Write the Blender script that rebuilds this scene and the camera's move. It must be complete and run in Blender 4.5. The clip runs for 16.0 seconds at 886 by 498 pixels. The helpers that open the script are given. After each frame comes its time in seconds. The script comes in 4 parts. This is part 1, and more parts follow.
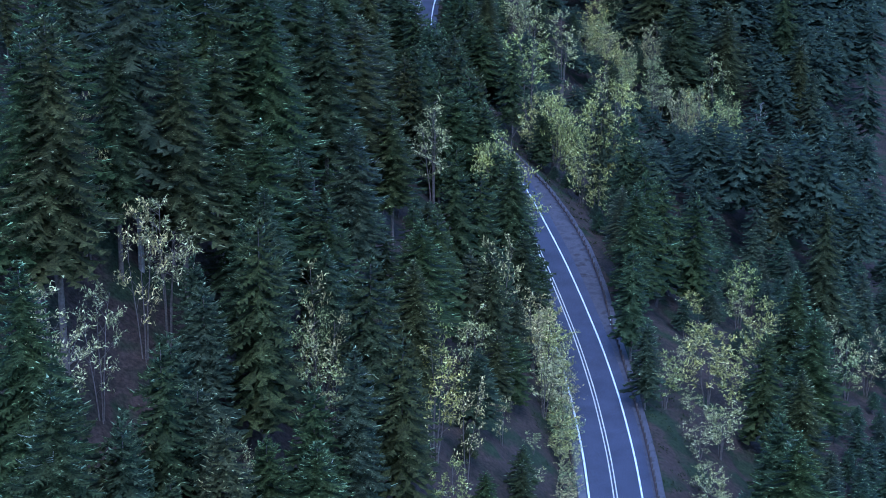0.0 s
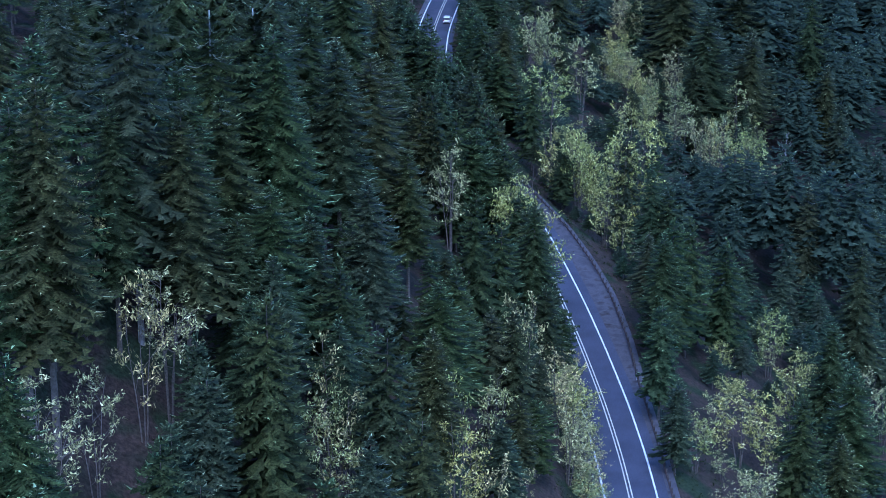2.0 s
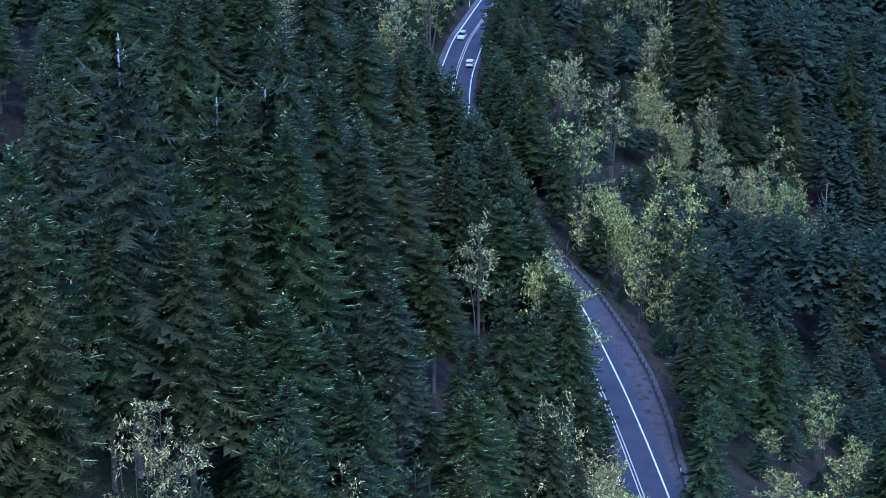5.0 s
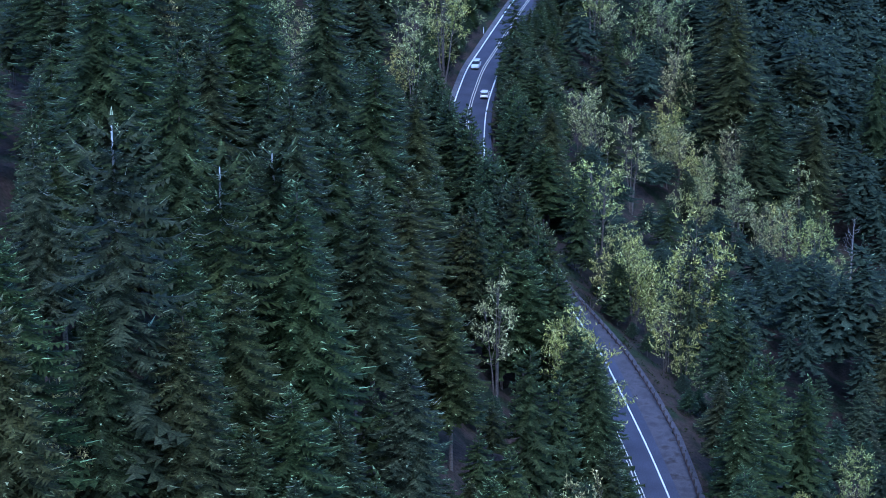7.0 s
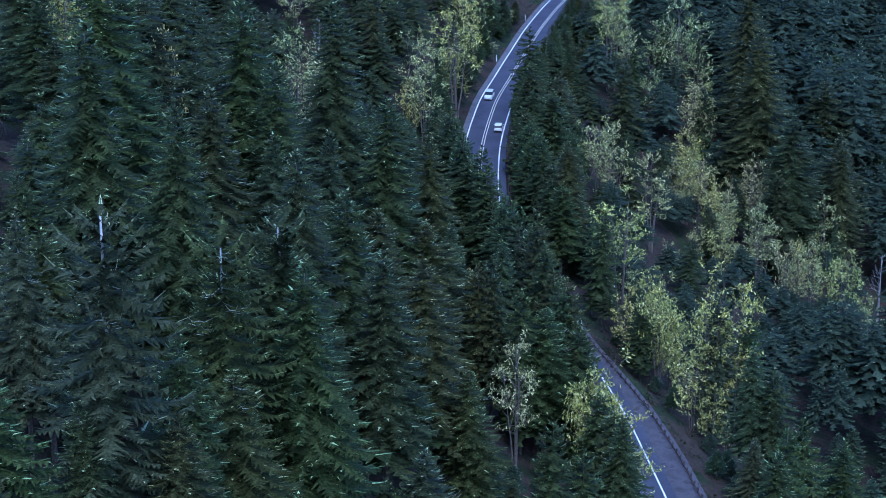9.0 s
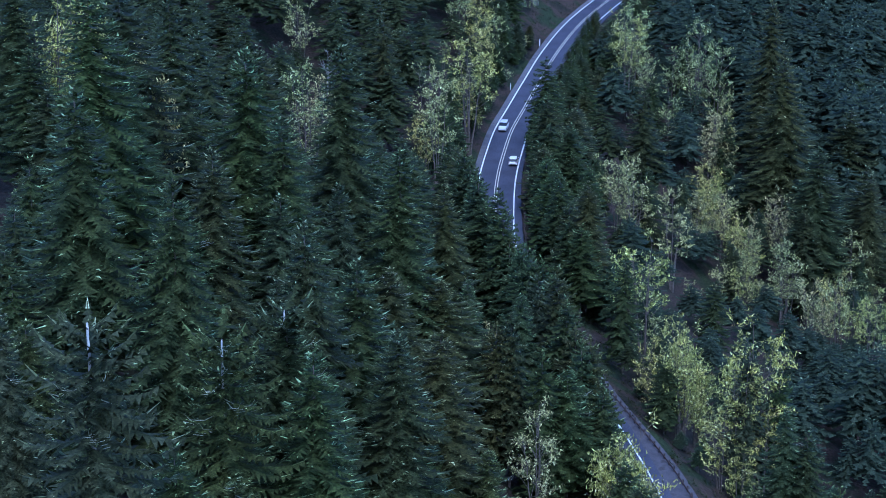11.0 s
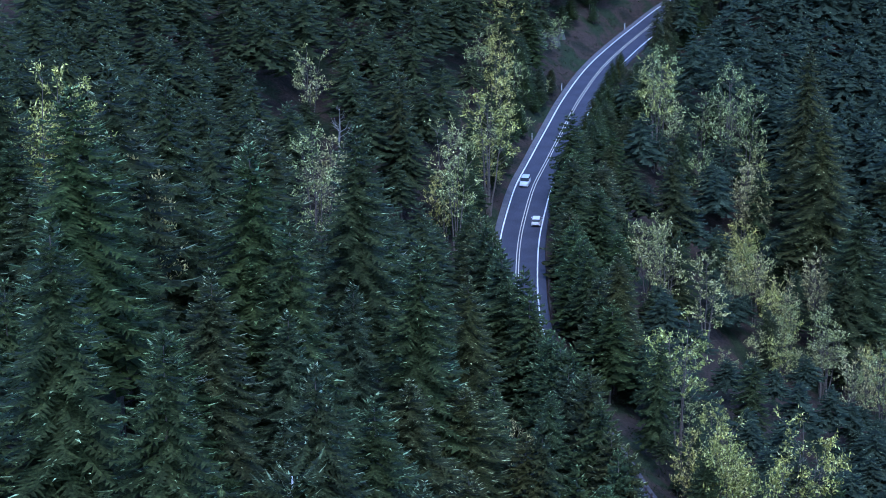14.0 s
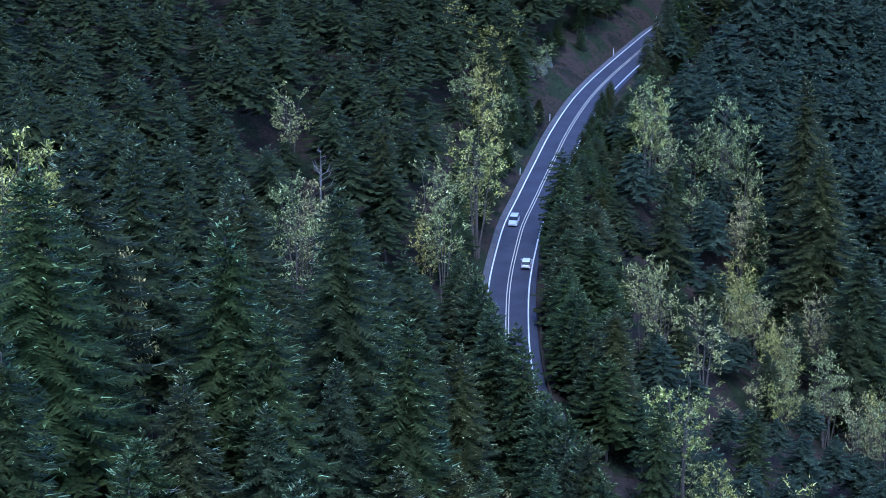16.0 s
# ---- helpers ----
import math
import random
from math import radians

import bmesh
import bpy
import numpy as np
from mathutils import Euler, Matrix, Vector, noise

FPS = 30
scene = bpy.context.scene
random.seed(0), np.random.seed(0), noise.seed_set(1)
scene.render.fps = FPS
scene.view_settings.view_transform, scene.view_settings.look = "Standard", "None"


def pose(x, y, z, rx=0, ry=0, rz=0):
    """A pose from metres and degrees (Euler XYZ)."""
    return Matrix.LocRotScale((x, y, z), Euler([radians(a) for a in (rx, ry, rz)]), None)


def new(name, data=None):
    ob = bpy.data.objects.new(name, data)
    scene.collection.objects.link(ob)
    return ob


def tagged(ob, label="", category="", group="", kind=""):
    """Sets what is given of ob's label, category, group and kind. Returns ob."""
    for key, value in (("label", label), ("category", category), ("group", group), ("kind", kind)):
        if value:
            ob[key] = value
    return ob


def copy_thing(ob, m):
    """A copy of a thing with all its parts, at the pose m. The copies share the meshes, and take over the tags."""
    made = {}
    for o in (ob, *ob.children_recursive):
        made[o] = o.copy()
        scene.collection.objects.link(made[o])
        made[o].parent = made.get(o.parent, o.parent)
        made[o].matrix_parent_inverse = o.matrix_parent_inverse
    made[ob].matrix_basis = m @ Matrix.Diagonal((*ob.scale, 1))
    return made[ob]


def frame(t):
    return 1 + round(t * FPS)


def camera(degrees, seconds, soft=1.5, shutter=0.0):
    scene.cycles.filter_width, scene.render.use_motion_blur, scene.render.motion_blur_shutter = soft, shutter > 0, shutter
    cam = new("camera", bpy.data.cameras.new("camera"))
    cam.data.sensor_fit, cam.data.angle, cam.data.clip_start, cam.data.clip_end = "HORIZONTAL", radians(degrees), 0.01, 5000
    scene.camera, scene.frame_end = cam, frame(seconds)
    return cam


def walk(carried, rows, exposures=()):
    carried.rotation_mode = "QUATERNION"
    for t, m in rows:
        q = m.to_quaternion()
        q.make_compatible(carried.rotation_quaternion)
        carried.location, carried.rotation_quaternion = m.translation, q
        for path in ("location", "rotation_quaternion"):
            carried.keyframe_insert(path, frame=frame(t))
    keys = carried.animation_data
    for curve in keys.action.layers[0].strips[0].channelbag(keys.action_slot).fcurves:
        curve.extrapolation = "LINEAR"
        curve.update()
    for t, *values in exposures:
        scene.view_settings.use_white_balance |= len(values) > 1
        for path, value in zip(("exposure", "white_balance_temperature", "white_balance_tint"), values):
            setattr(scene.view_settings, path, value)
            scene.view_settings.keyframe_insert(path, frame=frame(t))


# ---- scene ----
cam = camera(23.33, 16.0, soft=0.9)
STOPS, KELVIN, TINT = 1.25, 4290, 17
METRES, EYE, TILT, LEAN, TURN = 96.0, 120.0, -19.5, 0.0, 0.0
ROWS = [
    (0.0, 0.0000, 0.0000, 0.0000, -0.000, 0.000, 0.00),
    (0.5, -0.0034, 0.0415, 0.0187, 0.059, 0.005, -0.02),
    (1.0, -0.0073, 0.0896, 0.0399, 0.128, 0.027, -0.04),
    (1.5, -0.0107, 0.1315, 0.0582, 0.182, 0.053, -0.06),
    (2.0, -0.0145, 0.1790, 0.0793, 0.246, 0.075, -0.08),
    (2.5, -0.0184, 0.2212, 0.0979, 0.299, 0.096, -0.11),
    (3.0, -0.0225, 0.2691, 0.1194, 0.358, 0.118, -0.15),
    (3.5, -0.0261, 0.3106, 0.1379, 0.406, 0.144, -0.16),
    (4.0, -0.0305, 0.3581, 0.1593, 0.471, 0.171, -0.18),
    (6.5, -0.0500, 0.5733, 0.2589, 0.733, 0.257, -0.25),
    (7.0, -0.0542, 0.6199, 0.2809, 0.786, 0.273, -0.29),
    (7.5, -0.0580, 0.6610, 0.2998, 0.818, 0.294, -0.30),
    (8.0, -0.0624, 0.7085, 0.3216, 0.861, 0.316, -0.30),
    (8.5, -0.0663, 0.7499, 0.3407, 0.909, 0.321, -0.31),
    (9.0, -0.0708, 0.7968, 0.3616, 0.947, 0.348, -0.29),
    (11.5, -0.0905, 1.0087, 0.4616, 1.182, 0.412, -0.31),
    (12.0, -0.0951, 1.0549, 0.4835, 1.219, 0.449, -0.32),
    (12.5, -0.0989, 1.0962, 0.5025, 1.257, 0.460, -0.32),
    (13.0, -0.1033, 1.1428, 0.5248, 1.305, 0.460, -0.32),
    (13.5, -0.1071, 1.1839, 0.5441, 1.337, 0.465, -0.32),
    (14.0, -0.1116, 1.2308, 0.5663, 1.374, 0.487, -0.36),
    (14.5, -0.1152, 1.2714, 0.5858, 1.385, 0.503, -0.34),
    (15.0, -0.1191, 1.3148, 0.6067, 1.262, 0.519, -0.26),
    (15.5, -0.1234, 1.3587, 0.6278, 1.075, 0.529, -0.13),
    (16.0, -0.1273, 1.4031, 0.6485, 0.850, 0.551, 0.01),
]
walk(cam, [(t, pose(0, 0, EYE, TILT, LEAN, TURN) @ pose(METRES * x, METRES * y, METRES * z, 90 + pitch, roll, yaw)) for t, x, y, z, yaw, pitch, roll in ROWS], [(0.0, STOPS, KELVIN - 120, TINT + 2), (16.0, STOPS, KELVIN + 120, TINT)])

# ---- world, sun, exposure ----
SUN_ELEV, SUN_TURN = 54.0, 176.0
world = bpy.data.worlds.new("overcast_sky")
world.use_nodes = True
scene.world = world
wn = world.node_tree
bg = wn.nodes["Background"]
sky = wn.nodes.new("ShaderNodeTexSky")
sky.sky_type = "NISHITA"
sky.sun_disc = False
sky.sun_elevation = radians(SUN_ELEV)
sky.sun_rotation = radians(SUN_TURN)
sky.air_density, sky.dust_density, sky.ozone_density = 1.3, 1.5, 1.5
wn.links.new(sky.outputs[0], bg.inputs[0])
bg.inputs[1].default_value = 0.15
sun_data = bpy.data.lights.new("sun", "SUN")
sun_data.energy, sun_data.angle, sun_data.color = 0.75, radians(20), (1.0, 0.96, 0.88)
sun = new("sun", sun_data)
sun.rotation_euler = (radians(90 - SUN_ELEV), 0, radians(180 - SUN_TURN))


# ---- materials ----
def material(name, rough=0.8, spec=0.3):
    m = bpy.data.materials.new(name)
    m.use_nodes = True
    b = m.node_tree.nodes["Principled BSDF"]
    b.inputs["Roughness"].default_value = rough
    b.inputs["Specular IOR Level"].default_value = spec
    return m, m.node_tree, b


def ramp(nt, fac, stops):
    r = nt.nodes.new("ShaderNodeValToRGB")
    while len(r.color_ramp.elements) < len(stops):
        r.color_ramp.elements.new(0.5)
    for e, (p, c) in zip(r.color_ramp.elements, stops):
        e.position, e.color = p, (*c, 1)
    nt.links.new(fac, r.inputs[0])
    return r.outputs[0]


def noise_out(nt, scale, detail=4.0, coords="Object"):
    tc = nt.nodes.new("ShaderNodeTexCoord")
    n = nt.nodes.new("ShaderNodeTexNoise")
    n.inputs["Scale"].default_value, n.inputs["Detail"].default_value = scale, detail
    nt.links.new(tc.outputs[coords], n.inputs["Vector"])
    return n.outputs["Fac"]


def mix(nt, fac, a, b, mode="MIX"):
    m = nt.nodes.new("ShaderNodeMix")
    m.data_type, m.blend_type = "RGBA", mode
    for sock, v in ((m.inputs[0], fac), (m.inputs[6], a), (m.inputs[7], b)):
        if hasattr(v, "is_linked"):
            nt.links.new(v, sock)
        elif isinstance(v, tuple):
            sock.default_value = (*v, 1)
        else:
            sock.default_value = v
    return m.outputs[2]


def bump(nt, bsdf, height, strength, distance):
    b = nt.nodes.new("ShaderNodeBump")
    b.inputs["Strength"].default_value, b.inputs["Distance"].default_value = strength, distance
    nt.links.new(height, b.inputs["Height"])
    nt.links.new(b.outputs[0], bsdf.inputs["Normal"])


def leaf_material(name, stops, tree_tints, rough=0.65, glow=0.0, grain=5.0, depth=0.5):
    """Leaves or needles: one colour a spray, a tint a tree, soft patches through the crown and a fine grain of needles."""
    m, nt, b = material(name, rough, 0.04)
    geo = nt.nodes.new("ShaderNodeNewGeometry")
    info = nt.nodes.new("ShaderNodeObjectInfo")
    spray = ramp(nt, geo.outputs["Random Per Island"], stops)
    tint = ramp(nt, info.outputs["Random"], tree_tints)
    col = mix(nt, 1.0, spray, tint, "MULTIPLY")
    patch = ramp(nt, noise_out(nt, 0.32, 2), [(0.34, (0.78, 0.78, 0.8)), (0.68, (1.25, 1.22, 1.15))])
    col = mix(nt, 1.0, col, patch, "MULTIPLY")
    fine = noise_out(nt, grain, 3)
    col = mix(nt, 1.0, col, ramp(nt, fine, [(0.33, (depth, depth, depth)), (0.5, (0.95, 0.95, 0.95)), (0.68, (2.1 - depth, 2.05 - depth, 1.95 - depth))]), "MULTIPLY")
    nt.links.new(col, b.inputs["Base Color"])
    if glow:
        t = nt.nodes.new("ShaderNodeBsdfTranslucent")
        nt.links.new(col, t.inputs[0])
        ms = nt.nodes.new("ShaderNodeMixShader")
        ms.inputs[0].default_value = glow
        nt.links.new(b.outputs[0], ms.inputs[1])
        nt.links.new(t.outputs[0], ms.inputs[2])
        nt.links.new(ms.outputs[0], nt.nodes["Material Output"].inputs[0])
    return m


FIR_TINTS = [(0.0, (0.82, 0.98, 0.86)), (0.3, (0.85, 1.12, 0.8)), (0.55, (0.78, 0.9, 0.85)), (0.8, (1.04, 1.02, 0.8)), (1.0, (0.86, 1.12, 0.8))]
MAT_NEEDLES = leaf_material("fir_needles", [(0.0, (0.024, 0.0255, 0.0115)), (0.6, (0.033, 0.0355, 0.015)), (1.0, (0.046, 0.05, 0.0225))], FIR_TINTS)
# same kind of needles with more blue: distance haze put into the colour
MAT_HAZE_NEEDLES = leaf_material("haze_blue_needles", [(0.0, (0.025, 0.03, 0.02)), (0.6, (0.034, 0.041, 0.028)), (1.0, (0.05, 0.058, 0.042))], FIR_TINTS)
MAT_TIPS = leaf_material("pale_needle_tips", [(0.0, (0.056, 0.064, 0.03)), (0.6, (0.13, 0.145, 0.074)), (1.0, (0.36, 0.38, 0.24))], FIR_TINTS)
MAT_GREY_NEEDLES = leaf_material("lichened_needles", [(0.0, (0.027, 0.03, 0.016)), (0.6, (0.038, 0.042, 0.023)), (1.0, (0.058, 0.063, 0.038))], FIR_TINTS)
MAT_LICHEN = leaf_material("lichen_on_twigs", [(0.0, (0.14, 0.155, 0.12)), (0.6, (0.28, 0.3, 0.24)), (1.0, (0.46, 0.48, 0.4))], [(0.0, (0.9, 0.95, 0.95)), (1.0, (1.05, 1.05, 1.0))])
MAT_YELLOW = leaf_material("yellow_leaves", [(0.0, (0.09, 0.095, 0.03)), (0.4, (0.36, 0.35, 0.085)), (0.8, (0.68, 0.64, 0.2)), (1.0, (0.9, 0.86, 0.45))], [(0.0, (0.75, 0.85, 0.8)), (1.0, (1.1, 1.05, 1.0))], 0.6, 0.4, 1.3, 0.25)
MAT_GREEN = leaf_material("light_green_leaves", [(0.0, (0.07, 0.08, 0.03)), (0.45, (0.29, 0.31, 0.11)), (0.8, (0.58, 0.59, 0.25)), (1.0, (0.88, 0.88, 0.54))], [(0.0, (0.75, 0.85, 0.8)), (1.0, (1.1, 1.05, 1.0))], 0.6, 0.4, 1.3, 0.25)
MAT_PALE = leaf_material("pale_withered_leaves", [(0.0, (0.08, 0.08, 0.04)), (0.45, (0.28, 0.27, 0.115)), (0.8, (0.58, 0.55, 0.25)), (1.0, (0.9, 0.85, 0.46))], [(0.0, (0.8, 0.85, 0.85)), (1.0, (1.1, 1.0, 0.9))], 0.6, 0.25, 1.3, 0.25)


def bark_material(name, a, b_, scale):
    m, nt, b = material(name, 0.9, 0.2)
    n = noise_out(nt, scale, 6)
    nt.links.new(ramp(nt, n, [(0.3, a), (0.7, b_)]), b.inputs["Base Color"])
    bump(nt, b, n, 0.6, 0.04)
    return m


MAT_BARK = bark_material("dark_bark", (0.06, 0.05, 0.042), (0.14, 0.12, 0.1), 3)
MAT_PALE_BARK = bark_material("pale_bark", (0.16, 0.155, 0.145), (0.42, 0.41, 0.38), 2)
MAT_GREY_WOOD = bark_material("grey_dead_wood", (0.1, 0.095, 0.09), (0.24, 0.23, 0.215), 2)
MAT_SNAG_WOOD = bark_material("bleached_snag_wood", (0.38, 0.37, 0.35), (0.7, 0.69, 0.66), 1.5)
MAT_POST_WOOD = bark_material("weathered_post_wood", (0.035, 0.03, 0.028), (0.09, 0.075, 0.065), 5)


def ground_material():
    m, nt, b = material("forest_floor", 0.95, 0.1)
    duff = ramp(nt, noise_out(nt, 0.12, 8), [(0.35, (0.024, 0.024, 0.017)), (0.5, (0.052, 0.038, 0.031)), (0.6, (0.026, 0.035, 0.018)), (0.8, (0.038, 0.052, 0.023))])
    fine = ramp(nt, noise_out(nt, 2.2, 6), [(0.3, (0.55, 0.55, 0.55)), (0.75, (1.5, 1.45, 1.4))])
    nt.links.new(mix(nt, 1.0, duff, fine, "MULTIPLY"), b.inputs["Base Color"])
    bump(nt, b, noise_out(nt, 1.5, 8), 0.8, 0.3)
    return m


def stone_material(name, stops, scale, rough=0.9, relief=0.02):
    m, nt, b = material(name, rough, 0.25)
    big = ramp(nt, noise_out(nt, scale, 5), stops)
    fine = ramp(nt, noise_out(nt, scale * 25, 3), [(0.3, (0.75, 0.75, 0.75)), (0.7, (1.2, 1.2, 1.2))])
    nt.links.new(mix(nt, 1.0, big, fine, "MULTIPLY"), b.inputs["Base Color"])
    bump(nt, b, noise_out(nt, scale * 12, 6), 0.6, relief)
    return m


MAT_GROUND = ground_material()
MAT_ASPHALT = stone_material("asphalt", [(0.3, (0.042, 0.042, 0.058)), (0.7, (0.062, 0.062, 0.084))], 0.25, 0.75, 0.006)
MAT_SHOULDER = stone_material("worn_shoulder", [(0.3, (0.09, 0.088, 0.098)), (0.55, (0.13, 0.124, 0.13)), (0.75, (0.075, 0.072, 0.07))], 0.35, 0.95, 0.02)
MAT_GRAVEL = stone_material("gravel_and_leaf_litter", [(0.3, (0.055, 0.05, 0.056)), (0.55, (0.085, 0.078, 0.085)), (0.72, (0.04, 0.034, 0.032))], 0.5, 0.95, 0.05)
MAT_WHITE_LINE = stone_material("white_road_paint", [(0.25, (0.55, 0.55, 0.56)), (0.6, (0.8, 0.8, 0.8))], 1.2, 0.6, 0.002)
MAT_YELLOW_LINE = stone_material("faded_yellow_road_paint", [(0.25, (0.42, 0.38, 0.3)), (0.6, (0.62, 0.58, 0.47))], 1.2, 0.6, 0.002)
MAT_RUST = stone_material("rusted_steel", [(0.3, (0.035, 0.026, 0.026)), (0.7, (0.07, 0.045, 0.04))], 1.5, 0.8, 0.003)
MAT_ROCK = stone_material("mossy_rock", [(0.3, (0.04, 0.037, 0.033)), (0.45, (0.08, 0.078, 0.066)), (0.55, (0.12, 0.125, 0.095)), (0.66, (0.08, 0.11, 0.04))], 0.9, 0.95, 0.15)


def plain(name, colour, rough=0.5, metal=0.0, spec=0.5):
    m, nt, b = material(name, rough, spec)
    n = ramp(nt, noise_out(nt, 6, 4), [(0.3, tuple(c * 0.88 for c in colour)), (0.7, colour)])
    nt.links.new(n, b.inputs["Base Color"])
    b.inputs["Metallic"].default_value = metal
    return m


MAT_CAR_WHITE = plain("white_car_paint", (0.8, 0.8, 0.8), 0.25)
MAT_CAR_SILVER = plain("silver_white_car_paint", (0.66, 0.68, 0.7), 0.25)
MAT_GLASS_DARK = plain("dark_car_glass", (0.015, 0.017, 0.02), 0.08)
MAT_TYRE = plain("tyre_rubber", (0.02, 0.02, 0.02), 0.9)
MAT_TRIM = plain("black_trim", (0.03, 0.03, 0.03), 0.6)
MAT_CHROME = plain("rim_alloy", (0.5, 0.5, 0.52), 0.3, 0.9)
MAT_LAMP_RED = plain("red_lamp_plastic", (0.4, 0.02, 0.02), 0.2)
MAT_LAMP_CLEAR = plain("clear_lamp_plastic", (0.7, 0.7, 0.72), 0.15)
MAT_MARKER = plain("white_marker_plastic", (0.85, 0.85, 0.85), 0.4)
MAT_REFLECTOR = plain("grey_reflector", (0.3, 0.3, 0.3), 0.3)


# ---- mesh helpers ----
def mesh_object(name, verts, faces, mat, parent=None, label=""):
    me = bpy.data.meshes.new(name)
    me.from_pydata(verts, [], faces)
    me.materials.append(mat)
    ob = new(name, me)
    if parent is not None:
        ob.parent = parent
    if label:
        ob["label"] = label
    return ob


class Shape:
    """Collects vertices and faces."""

    def __init__(self):
        self.v, self.f, self.n = [], [], []

    def kite(self, b, d, length, side, width, sag=0.0):
        i = len(self.v)
        mid = b + d * (length * 0.5)
        tip = b + d * length
        tip = (tip[0], tip[1], tip[2] - sag)
        s = side * (width * 0.5)
        self.v += [tuple(b), (mid[0] + s[0], mid[1] + s[1], mid[2] + s[2] - sag * 0.2), tip, (mid[0] - s[0], mid[1] - s[1], mid[2] - s[2] - sag * 0.2)]
        self.f.append((i, i + 1, i + 2, i + 3))

    def tri(self, a, b, c, n):
        """A triangle that faces the way of n and is shaded by it."""
        i = len(self.v)
        if (b - a).cross(c - a).dot(n) < 0:
            b, c = c, b
        self.v += [a[:], b[:], c[:]]
        self.f.append((i, i + 1, i + 2))
        self.n += [n[:]] * 3

    def leaf(self, b, d, length, side, width):
        i = len(self.v)
        w = side * (width * 0.5)
        self.v += [tuple(b - w), tuple(b + w), tuple(b + d * length)]
        self.f.append((i, i + 1, i + 2))

    def soften(self, ob):
        """Shading that follows the crown as a whole."""
        me = ob.data
        me.polygons.foreach_set("use_smooth", [True] * len(me.polygons))
        me.normals_split_custom_set_from_vertices(self.n)

    def tube(self, pts, radii, sides=6):
        i = len(self.v)
        for n, (p, r) in enumerate(zip(pts, radii)):
            q = pts[min(n + 1, len(pts) - 1)]
            o = pts[max(n - 1, 0)]
            t = np.array(q, float) - np.array(o, float)
            t /= np.linalg.norm(t) + 1e-9
            a = np.cross(t, (0.3, 1, 0.1) if abs(t[2]) > 0.7 else (0, 0, 1))
            a /= np.linalg.norm(a) + 1e-9
            b = np.cross(t, a)
            for k in range(sides):
                w = 2 * math.pi * k / sides
                c = np.array(p) + (a * math.cos(w) + b * math.sin(w)) * r
                self.v.append(tuple(c))
        for n in range(len(pts) - 1):
            for k in range(sides):
                j = (k + 1) % sides
                self.f.append((i + n * sides + k, i + n * sides + j, i + (n + 1) * sides + j, i + (n + 1) * sides + k))

    def box(self, lo, hi):
        i = len(self.v)
        self.v += [(x, y, z) for z in (lo[2], hi[2]) for x, y in ((lo[0], lo[1]), (hi[0], lo[1]), (hi[0], hi[1]), (lo[0], hi[1]))]
        for q in ((0, 3, 2, 1), (4, 5, 6, 7), (0, 1, 5, 4), (1, 2, 6, 5), (2, 3, 7, 6), (3, 0, 4, 7)):
            self.f.append(tuple(i + k for k in q))

    def make(self, name, mat, parent=None, label=""):
        return mesh_object(name, self.v, self.f, mat, parent, label)


# ---- plan of road and hillside ----
CENTRE = [(0, -60), (12, 60), (20, 150), (22, 200), (23.5, 240), (23.9, 268), (23.9, 282), (23.2, 302), (21.9, 321), (19.9, 340), (17.6, 358), (15.4, 372),
          (12.4, 391), (6.5, 415), (0.2, 440), (-3.6, 455), (-5.9, 470), (-6.6, 482), (-6.7, 493), (-6.3, 511), (-5.6, 521), (-4.4, 532), (-2.9, 546),
          (-0.4, 558), (1.7, 570), (4.2, 583), (7.3, 600), (10.4, 614), (13.8, 628), (17.1, 639), (22.7, 655), (36, 690), (52, 722), (78, 752), (115, 772), (170, 785), (400, 800)]
ROAD_Z = [(-60, -16), (150, -13), (200, -12), (266, -11.5), (330, -10), (421, -4.5), (480, -1), (534, 1.8), (612, 4.5), (700, 7), (800, 9)]


def smooth(a, times):
    for _ in range(times):
        a[1:-1] = (a[:-2] + 2 * a[1:-1] + a[2:]) / 4
    return a


_c = np.array(CENTRE, float)
_len = np.r_[0, np.cumsum(np.hypot(*np.diff(_c, axis=0).T))]
_s = np.arange(0, _len[-1], 2.0)
CX, CY = smooth(np.interp(_s, _len, _c[:, 0]), 14), smooth(np.interp(_s, _len, _c[:, 1]), 14)
_rz = np.array(ROAD_Z, float)
CZ = smooth(np.interp(CY, _rz[:, 0], _rz[:, 1]), 60)
TX, TY = np.gradient(CX), np.gradient(CY)
_n = np.hypot(TX, TY)
TX, TY = TX / _n, TY / _n


def rail_offset(y):
    return np.interp(y, [240, 300, 325, 345, 362, 375, 390, 402, 416, 440, 480, 560], [5.6, 5.7, 6.3, 7.8, 8.5, 8.3, 7.4, 6.5, 5.4, 5.3, 5.6, 6.2])


def road_frame(x, y):
    """Signed distance to the right of the road's middle, and the road's index there."""
    x, y = np.atleast_1d(np.asarray(x, float)), np.atleast_1d(np.asarray(y, float))
    u, idx = np.zeros(len(x)), np.zeros(len(x), int)
    for a in range(0, len(x), 4000):
        dx, dy = x[a:a + 4000, None] - CX, y[a:a + 4000, None] - CY
        k = np.argmin(dx * dx + dy * dy, axis=1)
        r = np.arange(len(k))
        idx[a:a + 4000] = k
        u[a:a + 4000] = np.sign(dx[r, k] * TY[k] - dy[r, k] * TX[k]) * np.hypot(dx[r, k], dy[r, k])
    return u, idx


